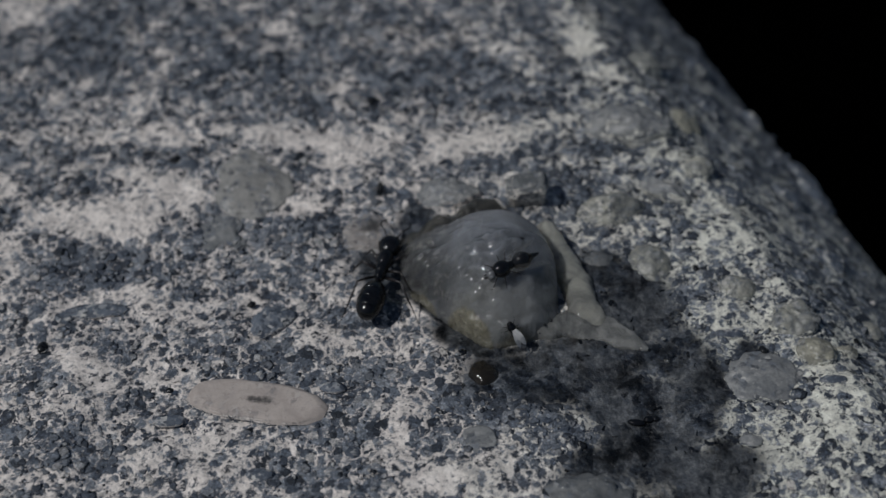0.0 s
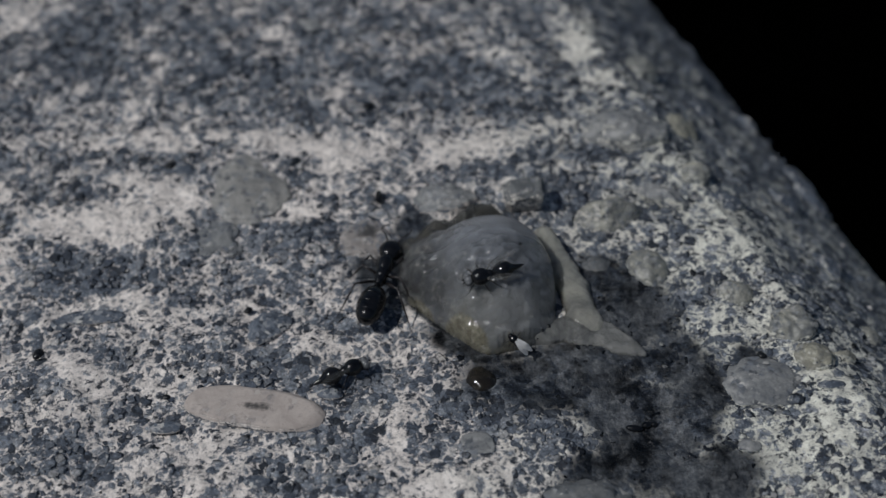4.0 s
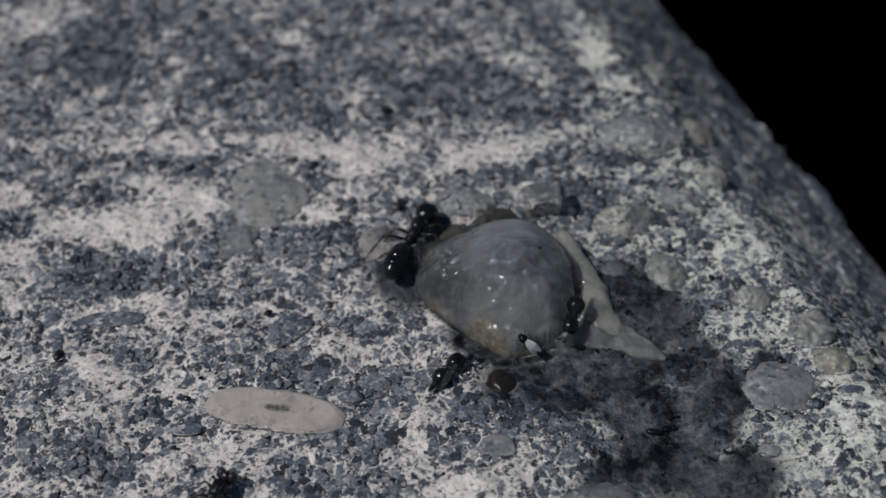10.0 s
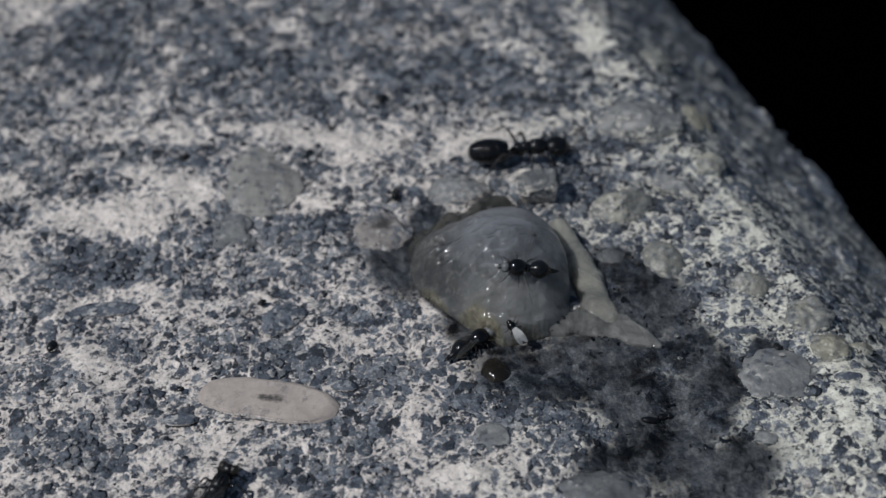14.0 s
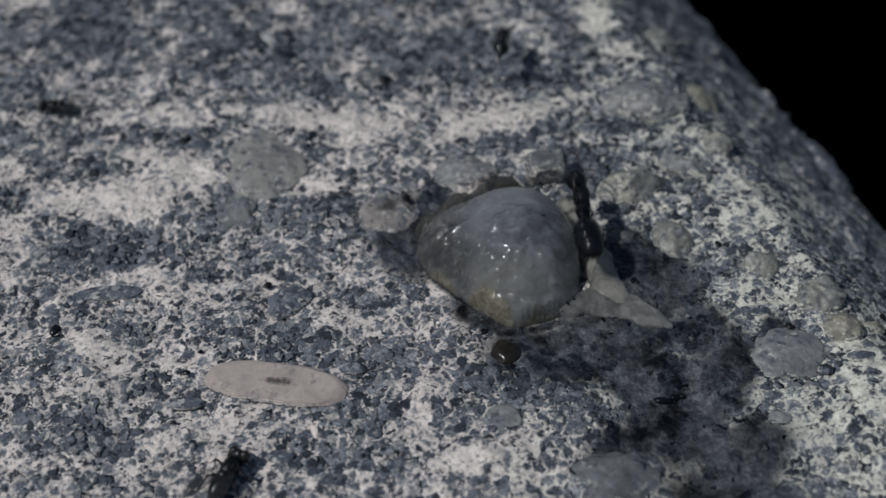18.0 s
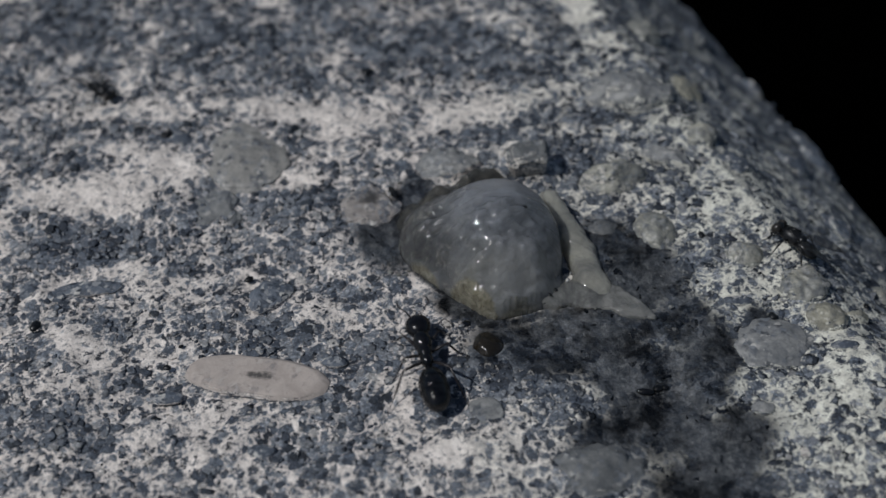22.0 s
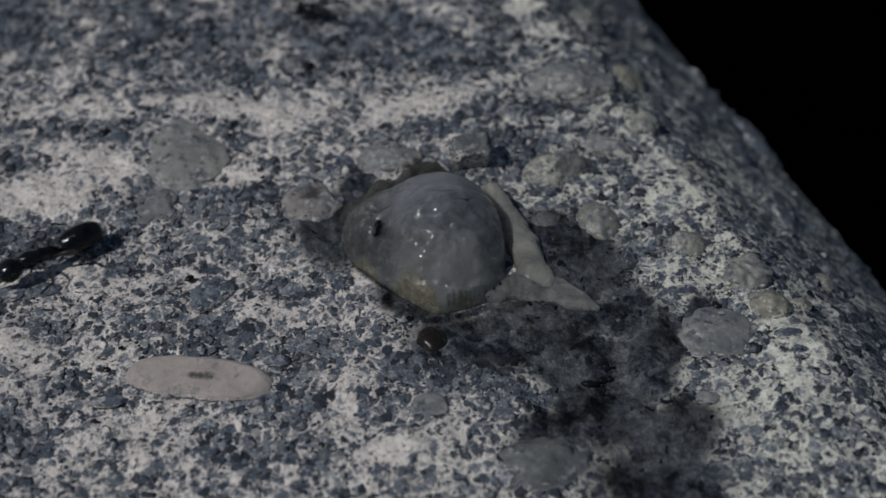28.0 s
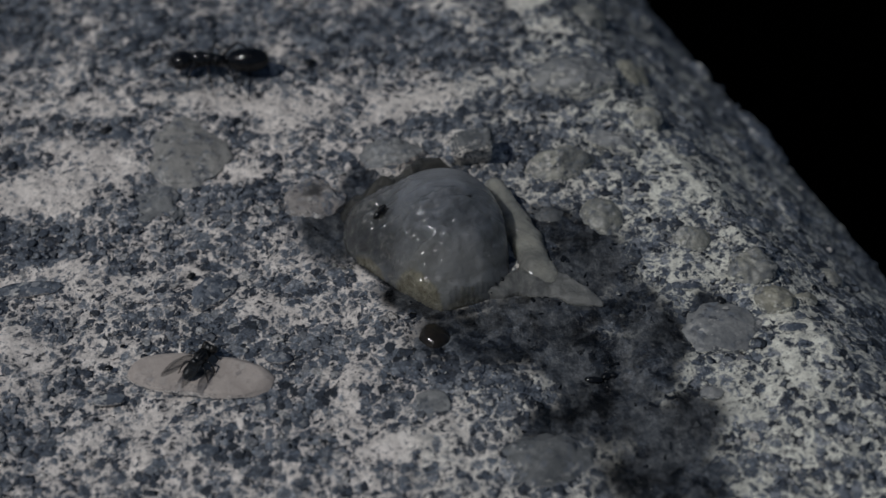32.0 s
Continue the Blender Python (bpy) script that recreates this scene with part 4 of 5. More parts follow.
def build_jelly():
    jelly = empty("jelly_lump", "translucent grey lump of wet jelly-like food on the stone", "food scrap")
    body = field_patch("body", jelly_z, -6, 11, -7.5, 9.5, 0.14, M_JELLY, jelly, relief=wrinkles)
    me = body.data
    x, y, z = (np.array([v.co[k] for v in me.vertices]) / MM for k in range(3))
    foot = np.maximum.reduce([blot(x, y, 1.4, -4.9, 2.6, 0.9, -40), blot(x, y, -2.8, -1.4, 2.2, 0.7, -42), 0.7 * blot(x, y, 5.0, -5.4, 2.2, 0.6, 22)])
    # depth darkens the left side and low edge; front lightens the near slope
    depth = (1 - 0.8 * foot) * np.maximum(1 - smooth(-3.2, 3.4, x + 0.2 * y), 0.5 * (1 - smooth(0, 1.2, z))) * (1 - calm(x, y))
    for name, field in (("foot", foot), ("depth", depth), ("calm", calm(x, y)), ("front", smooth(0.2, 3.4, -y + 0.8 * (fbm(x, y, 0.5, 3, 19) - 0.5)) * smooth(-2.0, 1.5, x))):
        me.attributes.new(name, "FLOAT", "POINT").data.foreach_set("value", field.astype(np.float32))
    # the milky strand that hangs off its far side and trails over the stone
    strand = drape([(8.0, 6.4, 2.0), (8.7, 4.2, 1.75), (9.4, 2.8, 1.5), (10.1, 1.5, 1.25), (10.6, -0.3, 1.0), (11.1, -1.7, 0.8), (11.5, -2.6, 0.65)], [1.2, 1.4, 1.45, 1.45, 1.45, 1.5, 1.3])
    field_patch("strand", strand, 6, 14, -6, 9, 0.1, M_STRAND, jelly, "milky white strand trailing from the lump", relief=0.35, seed=91)
    skin = drape([(7.2, -3.9, 0.9), (9.0, -3.2, 0.75), (10.4, -2.9, 0.65), (12.2, -3.5, 0.55), (14.0, -4.5, 0.35), (15.8, -5.5, 0.1)], [0.7, 1.05, 1.5, 1.5, 1.05, 0.3])
    field_patch("skin_fold", skin, 5, 18, -9, 0, 0.1, M_SKIN, jelly, "glistening translucent skin at its foot", relief=0.7, seed=95)
    # brownish slime in the hollow behind
    slime = lambda x, y: np.maximum.reduce([dome(x, y, 2.4, 8.4, 3.0, 1.9, 2.7), dome(x, y, -0.8, 7.0, 2.6, 1.9, 2.0), dome(x, y, -3.6, 5.2, 1.8, 2.0, 1.4)]) - 1.7 * fbm(x, y, 0.6, 3, 9) + 0.3
    field_patch("slime", slime, -7, 7, -3, 11.5, 0.14, M_MUCUS, jelly, "brownish wet slime around its back", relief=0.6, seed=67)
    return jelly


def drape(path, wide):
    """The height of a rounded strand that lies on the stone along a line of (x, y, height), with half widths."""
    pts = np.array(path, float)
    u = np.linspace(0, len(pts) - 1, 90)
    at = np.stack([np.interp(u, range(len(pts)), pts[:, k]) for k in range(3)], -1)
    for _ in range(10):
        at[1:-1] = (at[:-2] + 2 * at[1:-1] + at[2:]) / 4
    half = np.interp(u, range(len(pts)), wide)

    def height(x, y):
        edge = 1 + 0.5 * (fbm(x, y, 0.9, 3, 33) - 0.5)
        out = np.full_like(x, -3.0)
        for (px, py, pz), w in zip(at, half):
            r = np.hypot(x - px, y - py) / (w * edge)
            out = np.maximum(out, np.where(r < 1, pz * np.sqrt(np.clip(1 - r ** 2.4, 0, 1)), -3.0))
        return out

    return height


build_jelly()


def droplet(cx, cy, r, h, label):
    bm = bmesh.new()
    ball(bm, (0, 0, 0), (r, r * 0.95, h), seg=24, rings=14)
    for v in bm.verts:
        v.co *= 1 + 0.2 * noise.noise(v.co * 0.9 + Vector((cx, 0, 0)))
    ob = part("droplet", bm, M_AMBER, None, label, at=(cx, cy, float(rock_z(cx, cy))))
    return tagged(ob, category="droplet")


droplet(2.4, -8.4, 1.3, 0.7, "amber-brown sticky droplet on the stone beside the jelly")




def bead(name, label, category, cx, cy, r, mat, group="", squash=0.5):
    """A small rounded bit on the stone or the jelly."""
    bm = bmesh.new()
    ball(bm, (0, 0, 0), (r * 1.15, r * 0.85, r * squash), (0, 0, 40 * cx), 12, 8)
    for v in bm.verts:
        v.co *= 1 + 0.25 * noise.noise(v.co * 2 / r + Vector((cx, cy, 0)))
    ob = part(name, bm, mat, None, label, at=(cx, cy, surf(cx, cy) + 0.25 * r))
    return tagged(ob, "", category, group)


bead("crumb", "tiny black crumb stuck to the stone", "crumb", 25.3, -5.6, 0.35, M_FLYGREY, "black crumbs")
bead("crumb", "tiny black crumb stuck to the stone", "crumb", -34.0, -6.1, 0.5, M_FLYGREY, "black crumbs")
bead("crumb", "tiny black crumb stuck to the stone", "crumb", -22.7, -10.3, 0.3, M_FLYGREY, "black crumbs")
bead("crumb", "tiny black crumb stuck to the stone", "crumb", 20.6, 3.2, 0.35, M_FLYGREY, "black crumbs")
bead("crumb", "tiny black crumb stuck to the stone", "crumb", 12.8, 15.7, 0.3, M_FLYGREY, "black crumbs")
bead("crumb", "tiny black crumb stuck to the stone", "crumb", 5.6, 1.6, 0.2, M_FLYGREY, "black crumbs")
bead("crumb", "tiny black crumb stuck to the stone", "crumb", 8.0, -3.3, 0.2, M_FLYGREY, "black crumbs")
bead("crumb", "tiny black crumb stuck to the stone", "crumb", 7.5, -3.9, 0.16, M_FLYGREY, "black crumbs")
bead("crumb", "tiny black crumb stuck to the stone", "crumb", 7.1, -4.3, 0.16, M_FLYGREY, "black crumbs")
bead("crumb", "tiny black crumb stuck to the stone", "crumb", 18.2, 3.5, 0.2, M_FLYGREY, "black crumbs")
bead("crumb", "tiny black crumb stuck to the stone", "crumb", 9.9, 3.5, 0.2, M_FLYGREY, "black crumbs")
bead("crumb", "tiny black crumb stuck to the stone", "crumb", 24.8, -7.3, 0.2, M_FLYGREY, "black crumbs")
bead("crumb", "tiny black crumb stuck to the stone", "crumb", -21.9, -8.2, 0.2, M_FLYGREY, "black crumbs")
bead("crumb", "tiny black crumb stuck to the stone", "crumb", -8.5, 24.2, 0.5, M_FLYGREY, "black crumbs")
bead("crumb", "tiny black crumb stuck to the stone", "crumb", -26.4, 15.8, 0.5, M_FLYGREY, "black crumbs")
bead("crumb", "tiny black crumb stuck to the stone", "crumb", -17.2, -1.3, 0.35, M_FLYGREY, "black crumbs")
bead("crumb", "tiny black crumb stuck to the stone", "crumb", 33.7, -2.9, 0.25, M_FLYGREY, "black crumbs")
bead("bubble", "tiny milky bubble on the wet stone", "bubble", -5.5, -0.6, 0.22, M_STRAND, "milky bubbles")
bead("bubble", "tiny milky bubble on the wet stone", "bubble", -4.8, -0.9, 0.2, M_STRAND, "milky bubbles")
bead("bubble", "tiny milky bubble on the wet stone", "bubble", -4.2, -0.9, 0.18, M_STRAND, "milky bubbles")
bead("bubble", "tiny milky bubble on the wet stone", "bubble", -4.0, -0.5, 0.15, M_STRAND, "milky bubbles")
bead("bubble", "tiny milky bubble on the wet stone", "bubble", 17.3, -4.4, 0.2, M_STRAND, "milky bubbles")
bead("bubble", "tiny milky bubble on the wet stone", "bubble", 17.4, -6.6, 0.22, M_STRAND, "milky bubbles")


def drowned_midge(cx, cy, turn):
    midge = empty("drowned_midge", "dead black midge sunk in the wet slime", "midge")
    for name, x, r in (("head", 1.1, (0.32, 0.3, 0.24)), ("thorax", 0.45, (0.5, 0.36, 0.3)), ("abdomen", -0.75, (0.85, 0.36, 0.28))):
        bm = bmesh.new()
        ball(bm, (x, 0.12 * math.sin(2 * x), 0.1), r, (0, 0, 20 * x), 14, 10)
        part(name, bm, M_ANT, midge)
    midge.matrix_basis = pose(cx * MM, cy * MM, (surf(cx, cy) + 0.1) * MM, 0, 0, turn)
    midge.scale = (0.85,) * 3


drowned_midge(15.2, -12.3, 8)

# ---------------------------------------------------------------- insects
def leg(name, parent, at, knee, ankle, toe, s, mat, thick=0.16):
    """A jointed leg from its hip, as one part with its own pivot there."""
    hip, knee, ankle, toe = (Vector(p) for p in (at, knee, ankle, toe))
    bm = bmesh.new()
    mid = (knee - hip) * 0.5
    tube(bm, [Vector(), mid + Vector((0, 0, 0.1)), knee - hip], [thick * s * 0.8, thick * s * 1.15, thick * s * 0.6], 8)
    tube(bm, [knee - hip, (knee + ankle) / 2 - hip, ankle - hip], [thick * s * 0.6, thick * s * 0.7, thick * s * 0.35], 8)
    tube(bm, [ankle - hip, (ankle + toe) / 2 - hip, toe - hip], [thick * s * 0.35, thick * s * 0.28, thick * s * 0.22], 6)
    return part(name, bm, mat, parent, at=hip)


def make_ant(label):
    """A big black ant, its head towards +x, feet on z = 0. Returns it and its six legs with their hips."""
    ant = empty("ant", label, "ant")
    bm = bmesh.new()
    ball(bm, (0, 0, 0), (1.12, 1.02, 0.85), (0, 12, 0), 28, 18, -0.1)
    head = part("head", bm, M_ANT, ant, at=(3.3, 0, 1.75))
    for side in (1, -1):
        bm = bmesh.new()
        ball(bm, (-0.05, 0.9 * side, 0.3), (0.2, 0.1, 0.17), seg=10, rings=8)
        part("eye", bm, M_EYE, head)
        bm = bmesh.new()
        tube(bm, [(0.75, 0.3 * side, -0.2), (1.15, 0.38 * side, -0.35), (1.35, 0.12 * side, -0.42), (1.42, 0.02 * side, -0.42)], [0.2, 0.16, 0.1, 0.03], 8)
        part("mandible", bm, M_LIMB, head)
        bm = bmesh.new()
        tube(bm, [(0.6, 0.25 * side, 0.2), (1.2, 0.8 * side, 0.75), (1.6, 1.25 * side, 0.85)], [0.07, 0.06, 0.07], 6)
        tube(bm, [(1.6, 1.25 * side, 0.85), (2.3, 1.2 * side, 0.55), (2.9, 1.05 * side, 0.1)], [0.06, 0.075, 0.05], 6)
        part("antenna", bm, M_LIMB, head)
    bm = bmesh.new()
    ball(bm, (1.6, 0, 1.9), (1.05, 0.74, 0.74), (0, -8, 0), 20, 12)
    ball(bm, (0.75, 0, 1.85), (0.9, 0.58, 0.62), (0, 6, 0), 20, 12)
    ball(bm, (0.05, 0, 1.7), (0.8, 0.52, 0.6), (0, 14, 0), 20, 12)
    part("thorax", bm, M_ANT, ant)
    bm = bmesh.new()
    ball(bm, (-0.75, 0, 1.55), (0.2, 0.3, 0.48), (0, -10, 0), 12, 10)
    tube(bm, [(-0.4, 0, 1.35), (-0.75, 0, 1.3), (-1.15, 0, 1.4)], [0.16, 0.2, 0.16], 8)
    part("petiole", bm, M_ANT, ant)
    spans = ((-1.1, -2.2), (-2.15, -3.15), (-3.1, -3.95), (-3.9, -4.75))
    for n, (a, c) in enumerate(spans):
        bm = bmesh.new()
        xs = [a + (c - a) * k / 8 for k in range(9)]
        wide = [1.1 * math.sqrt(max(0.0, 1 - ((x + 2.75) / 2.0) ** 2)) ** 0.85 * (1.0 + 0.03 * k / 8) + 0.04 for k, x in enumerate(xs)]
        tube(bm, [(x, 0, 1.65 - 0.05 * (x + 2.7)) for x in xs], wide, 24)
        part("gaster_segment", bm, M_ANT, ant)
    legs = []
    for side in (1, -1):
        for hip, knee, ankle, toe in (((1.5, 0.4, 1.35), (2.5, 1.4, 1.9), (3.1, 2.1, 0.45), (3.5, 2.5, 0.05)),
                                      ((0.8, 0.4, 1.3), (0.6, 1.8, 2.1), (0.3, 2.8, 0.45), (0.1, 3.4, 0.05)),
                                      ((0.1, 0.4, 1.3), (-1.5, 1.8, 2.6), (-2.9, 2.8, 0.6), (-3.9, 3.3, 0.05))):
            flip = lambda p: (p[0], p[1] * side, p[2])
            legs.append(leg("leg", ant, flip(hip), flip(knee), flip(ankle), flip(toe), 1.0, M_LIMB, 0.13))
    return ant, legs


def wing(parent, at, length, width, s, turn, mat, name="wing"):
    """A veined membrane, 0.03 mm thick, swept back from its root."""
    bm = bmesh.new()
    n = 14
    top, rim = [], []
    for k in range(n + 1):
        u = k / n
        half = width * (math.sin(math.pi * min(1, u * 0.93 + 0.05)) ** 0.7) / 2
        rim.append((-length * u, half, 0.12 * math.sin(3 * u)))
        top.append((-length * u, -half * 0.75, 0.12 * math.sin(3 * u)))
    for dz, flip in ((0, False), (0.03, True)):
        a = [bm.verts.new((x, y, z + dz)) for x, y, z in rim]
        b = [bm.verts.new((x, y, z + dz)) for x, y, z in top]
        for k in range(n):
            q = (a[k], a[k + 1], b[k + 1], b[k])
            bm.faces.new(q[::-1] if flip else q)
    bm.transform(Matrix.Scale(s, 4))
    ob = part(name, bm, mat, parent)
    ob.matrix_basis = pose(at[0] * MM * s, at[1] * MM * s, at[2] * MM * s, *turn)
    return ob


def make_fly(name, label, s, spread=18.0, tone=None, eyes=None, short=1.0, membrane=None, wing_long=5.0, wing_wide=0.34):
    """A fly of length about 7 s millimetres, head towards +x."""
    fly = empty(name, label, "fly")
    tone = tone or M_FLYGREY
    v = lambda *p: tuple(s * q for q in p)
    bm = bmesh.new()
    ball(bm, (0, 0, 0), v(0.65, 0.95, 0.8), seg=18, rings=12)
    head = part("head", bm, M_ANT if tone is M_ANT else M_FLY, fly, at=v(2.75, 0, 1.6))
    for side in (1, -1):
        bm = bmesh.new()
        ball(bm, v(0.12, 0.62 * side, 0.15), v(0.58, 0.5, 0.68), (0, 0, 18 * side), 16, 12)
        part("eye", bm, eyes or M_EYE, head)
        bm = bmesh.new()
        tube(bm, [v(0.55, 0.15 * side, 0.1), v(0.8, 0.2 * side, -0.15)], [0.07 * s, 0.05 * s], 6)
        part("antenna", bm, M_FLY, head)
    bm = bmesh.new()
    tube(bm, [v(0.35, 0, -0.5), v(0.5, 0, -1.0), v(0.55, 0, -1.25)], [0.16 * s, 0.12 * s, 0.2 * s], 8)
    part("proboscis", bm, M_FLY, head)
    bm = bmesh.new()
    ball(bm, v(1.1, 0, 1.7), v(1.35, 0.9, 0.9), seg=22, rings=14)
    ball(bm, v(-0.05, 0, 2.15), v(0.5, 0.6, 0.45), seg=14, rings=10)
    thorax = part("thorax", bm, tone, fly)
    for y in (-0.5, -0.17, 0.17, 0.5):
        bm = bmesh.new()
        tube(bm, [v(2.05, y * 0.8, 2.36), v(1.3, y, 2.73 - 0.35 * abs(y)), v(0.5, y, 2.66 - 0.35 * abs(y))], [0.05 * s, 0.07 * s, 0.05 * s], 6)
        part("stripe", bm, M_FLY, thorax)
    bm = bmesh.new()
    ball(bm, v(-1.0, 0, 1.4), v(1.45, 0.86, 0.74), (0, -8, 0), 22, 14, -0.12)
    part("abdomen", bm, M_ANT if tone is M_ANT else M_FLY, fly)
    if s > 0.8:
        bm, rs = bmesh.new(), random.Random(5)
        for k in range(90):
            u, w = rs.uniform(-2.4, 2.2), rs.uniform(-1, 1)
            long = rs.uniform(0.35, 0.7)
            root = Vector(v(u, 0.95 * w, 1.65 + 0.95 * math.sqrt(1 - 0.8 * w * w) * (1 - 0.04 * u * u)))
            tube(bm, [root, root + Vector(v(-0.5 * long, 0.4 * w, long))], [0.03 * s, 0.006 * s], 3)
        part("bristles", bm, M_FLY, fly)
    for side in (1, -1):
        wing(fly, (0.5, 0.75 * side, 2.25), wing_long, wing_wide * wing_long, s, (8 * side, 6, -spread * side), membrane or M_WING)
    legs = []
    for side in (1, -1):
        for hip, knee, ankle, toe in (((1.9, 0.4, 1.1), (2.9, 1.4, 1.7), (3.4, 2.0, 0.5), (3.9, 2.4, 0.05)),
                                      ((1.1, 0.5, 1.0), (1.2, 2.1, 1.9), (1.2, 3.2, 0.5), (1.1, 3.9, 0.05)),
                                      ((0.3, 0.5, 1.0), (-0.9, 1.9, 1.9), (-2.0, 2.8, 0.5), (-2.8, 3.2, 0.05))):
            flip = lambda p: v(1 + (p[0] - 1) * short, p[1] * side * short, p[2])
            legs.append(leg("leg", fly, flip(hip), flip(knee), flip(ankle), flip(toe), s, M_FLY))
    return fly, legs


def make_waisted_fly(label):
    """A small glossy fly with a narrow waist and a drop-shaped abdomen, about 4.3 mm long, head towards +x."""
    fly = empty("fly", label, "fly")
    bm = bmesh.new()
    ball(bm, (0, 0, 0), (0.32, 0.38, 0.36), seg=18, rings=12)
    head = part("head", bm, M_FACE, fly, at=(1.86, 0, 0.78))
    for side in (1, -1):
        bm = bmesh.new()
        ball(bm, (0.03, 0.25 * side, 0.08), (0.27, 0.21, 0.29), (0, 0, 15 * side), 14, 10)
        part("eye", bm, M_FACE, head)
        bm = bmesh.new()
        tube(bm, [(0.28, 0.08 * side, 0.05), (0.42, 0.1 * side, -0.04), (0.5, 0.12 * side, -0.12)], [0.05, 0.045, 0.02], 6)
        part("antenna", bm, M_FLY, head)
    bm = bmesh.new()
    tube(bm, [(0.1, 0, -0.25), (0.2, 0, -0.5), (0.22, 0, -0.66)], [0.09, 0.07, 0.11], 8)
    part("proboscis", bm, M_FLY, head)
    bm = bmesh.new()
    ball(bm, (0.98, 0, 0.86), (0.72, 0.6, 0.55), (0, -4, 0), 22, 14, -0.06)
    ball(bm, (0.36, 0, 0.98), (0.26, 0.3, 0.2), seg=14, rings=8)
    part("thorax", bm, M_ANT, fly)
    bm = bmesh.new()
    wide = [0.16, 0.2, 0.4, 0.56, 0.64, 0.66, 0.6, 0.47, 0.3, 0.19, 0.16, 0.11, 0.04]
    tube(bm, [(0.36 - 0.2 * k, 0, 0.78 + 0.02 * math.sin(0.5 * k) - 0.012 * max(0, k - 6) ** 1.3) for k in range(13)], wide, 20)
    part("abdomen", bm, M_ANT, fly)
    for side in (1, -1):
        wing(fly, (0.62, 0.36 * side, 1.24), 2.5, 0.62, 1.0, (8 * side, 6, -14 * side), M_WINGPALE)
    legs = []
    for side in (1, -1):
        for hip, knee, ankle, toe in (((1.35, 0.22, 0.55), (1.75, 0.62, 0.7), (1.9, 0.85, 0.25), (2.1, 0.95, 0.03)),
                                      ((0.95, 0.25, 0.5), (0.95, 0.8, 0.75), (0.85, 1.1, 0.25), (0.8, 1.3, 0.03)),
                                      ((0.55, 0.25, 0.5), (0.15, 0.8, 0.75), (-0.25, 1.05, 0.25), (-0.5, 1.2, 0.03))):
            flip = lambda p: (p[0], p[1] * side, p[2])
            legs.append(leg("leg", fly, flip(hip), flip(knee), flip(ankle), flip(toe), 1.0, M_LIMB, 0.05))
    return fly, legs


def make_midge(label, wing_mat, long):
    """A midge about a millimetre long with its wings laid flat over its back, head towards +x."""
    fly = empty("midge", label, "midge")
    for name, x, r in (("head", 0.5, (0.15, 0.19, 0.17)), ("thorax", 0.2, (0.3, 0.29, 0.27)), ("abdomen", -0.28, (0.38, 0.26, 0.22))):
        bm = bmesh.new()
        ball(bm, (x, 0, 0.36), r, seg=16, rings=10)
        part(name, bm, M_ANT, fly)
    for side in (1, -1):
        wing(fly, (0.1, 0.08 * side, 0.64), long, 0.46, 1.0, (4 * side, -4 - 2 * side, -5 * side), wing_mat)
    legs = []
    for side in (1, -1):
        for hip, knee, toe in (((0.3, 0.1, 0.25), (0.5, 0.4, 0.35), (0.6, 0.6, 0.02)), ((0.15, 0.12, 0.25), (0.15, 0.5, 0.4), (0.1, 0.75, 0.02)), ((0.0, 0.1, 0.25), (-0.25, 0.45, 0.4), (-0.45, 0.65, 0.02))):
            flip = lambda p: (p[0], p[1] * side, p[2])
            mid = tuple((a + b) / 2 for a, b in zip(knee, toe))
            legs.append(leg("leg", fly, flip(hip), flip(knee), flip(mid), flip(toe), 1.0, M_LIMB, 0.03))
    return fly, legs


ant, ant_legs = make_ant("large glossy black ant walking about the jelly")
grey_fly, grey_legs = make_fly("fly", "dark grey fly with folded smoky wings on the stone", 0.75, 10.0, short=0.8)
far_fly, far_legs = make_fly("fly", "dark fly that lands on the pale elongated pebble", 0.6, 11.0, short=0.75)
black_fly, black_legs = make_waisted_fly("small shiny black fly feeding on top of the jelly")
low_fly, low_legs = make_waisted_fly("small shiny black fly that crosses the stone")
midge, midge_legs = make_midge("tiny black midge with whitish wings on the jelly", M_WINGWHITE, 1.35)
speck, speck_legs = make_midge("tiny black midge creeping over the jelly", M_WINGPALE, 1.2)

for small, size in ((black_fly, 1.18), (low_fly, 1.18), (midge, 1.25), (speck, 1.15)):
    small.scale = (size,) * 3

build_grains()


# ---------------------------------------------------------------- what moves
def stand(x, y, heading, lift=0.0, lean=0.0, z=None):
    """A pose on the rock or the jelly: upright on the local slope, head along heading (degrees)."""
    h = 1.2
    z = surf(x, y) if z is None else z
    up = Vector((surf(x - h, y) - surf(x + h, y), surf(x, y - h) - surf(x, y + h), 2 * h)).normalized()
    ahead = Vector((math.cos(radians(heading)), math.sin(radians(heading)), 0))
    left = up.cross(ahead).normalized()
    ahead = left.cross(up)
    turn = Matrix((ahead, left, up)).transposed().to_4x4()
    return Matrix.Translation(Vector((x, y, z)) * MM + up * lift * MM) @ turn @ pose(0, 0, 0, 0, lean, 0)


def gait(legs, rows, stride):
    """Swings the legs in two sets of three while the insect travels."""
    hips = [l.location.copy() for l in legs]
    gone, beat = 0.0, []
    for k, (t, x, y, *_) in enumerate(rows):
        if k:
            gone += min(math.hypot(x - rows[k - 1][1], y - rows[k - 1][2]), 0.9 * stride)
        beat.append((t, gone))
    for n, (l, hip) in enumerate(zip(legs, hips)):
        sign = 1 if n in (0, 2, 4) else -1
        walk(l, [(t, Matrix.Translation(hip) @ pose(0, 0, 0, 0, 0, sign * 14 * math.sin(2 * math.pi * g / stride + n))) for t, g in beat])


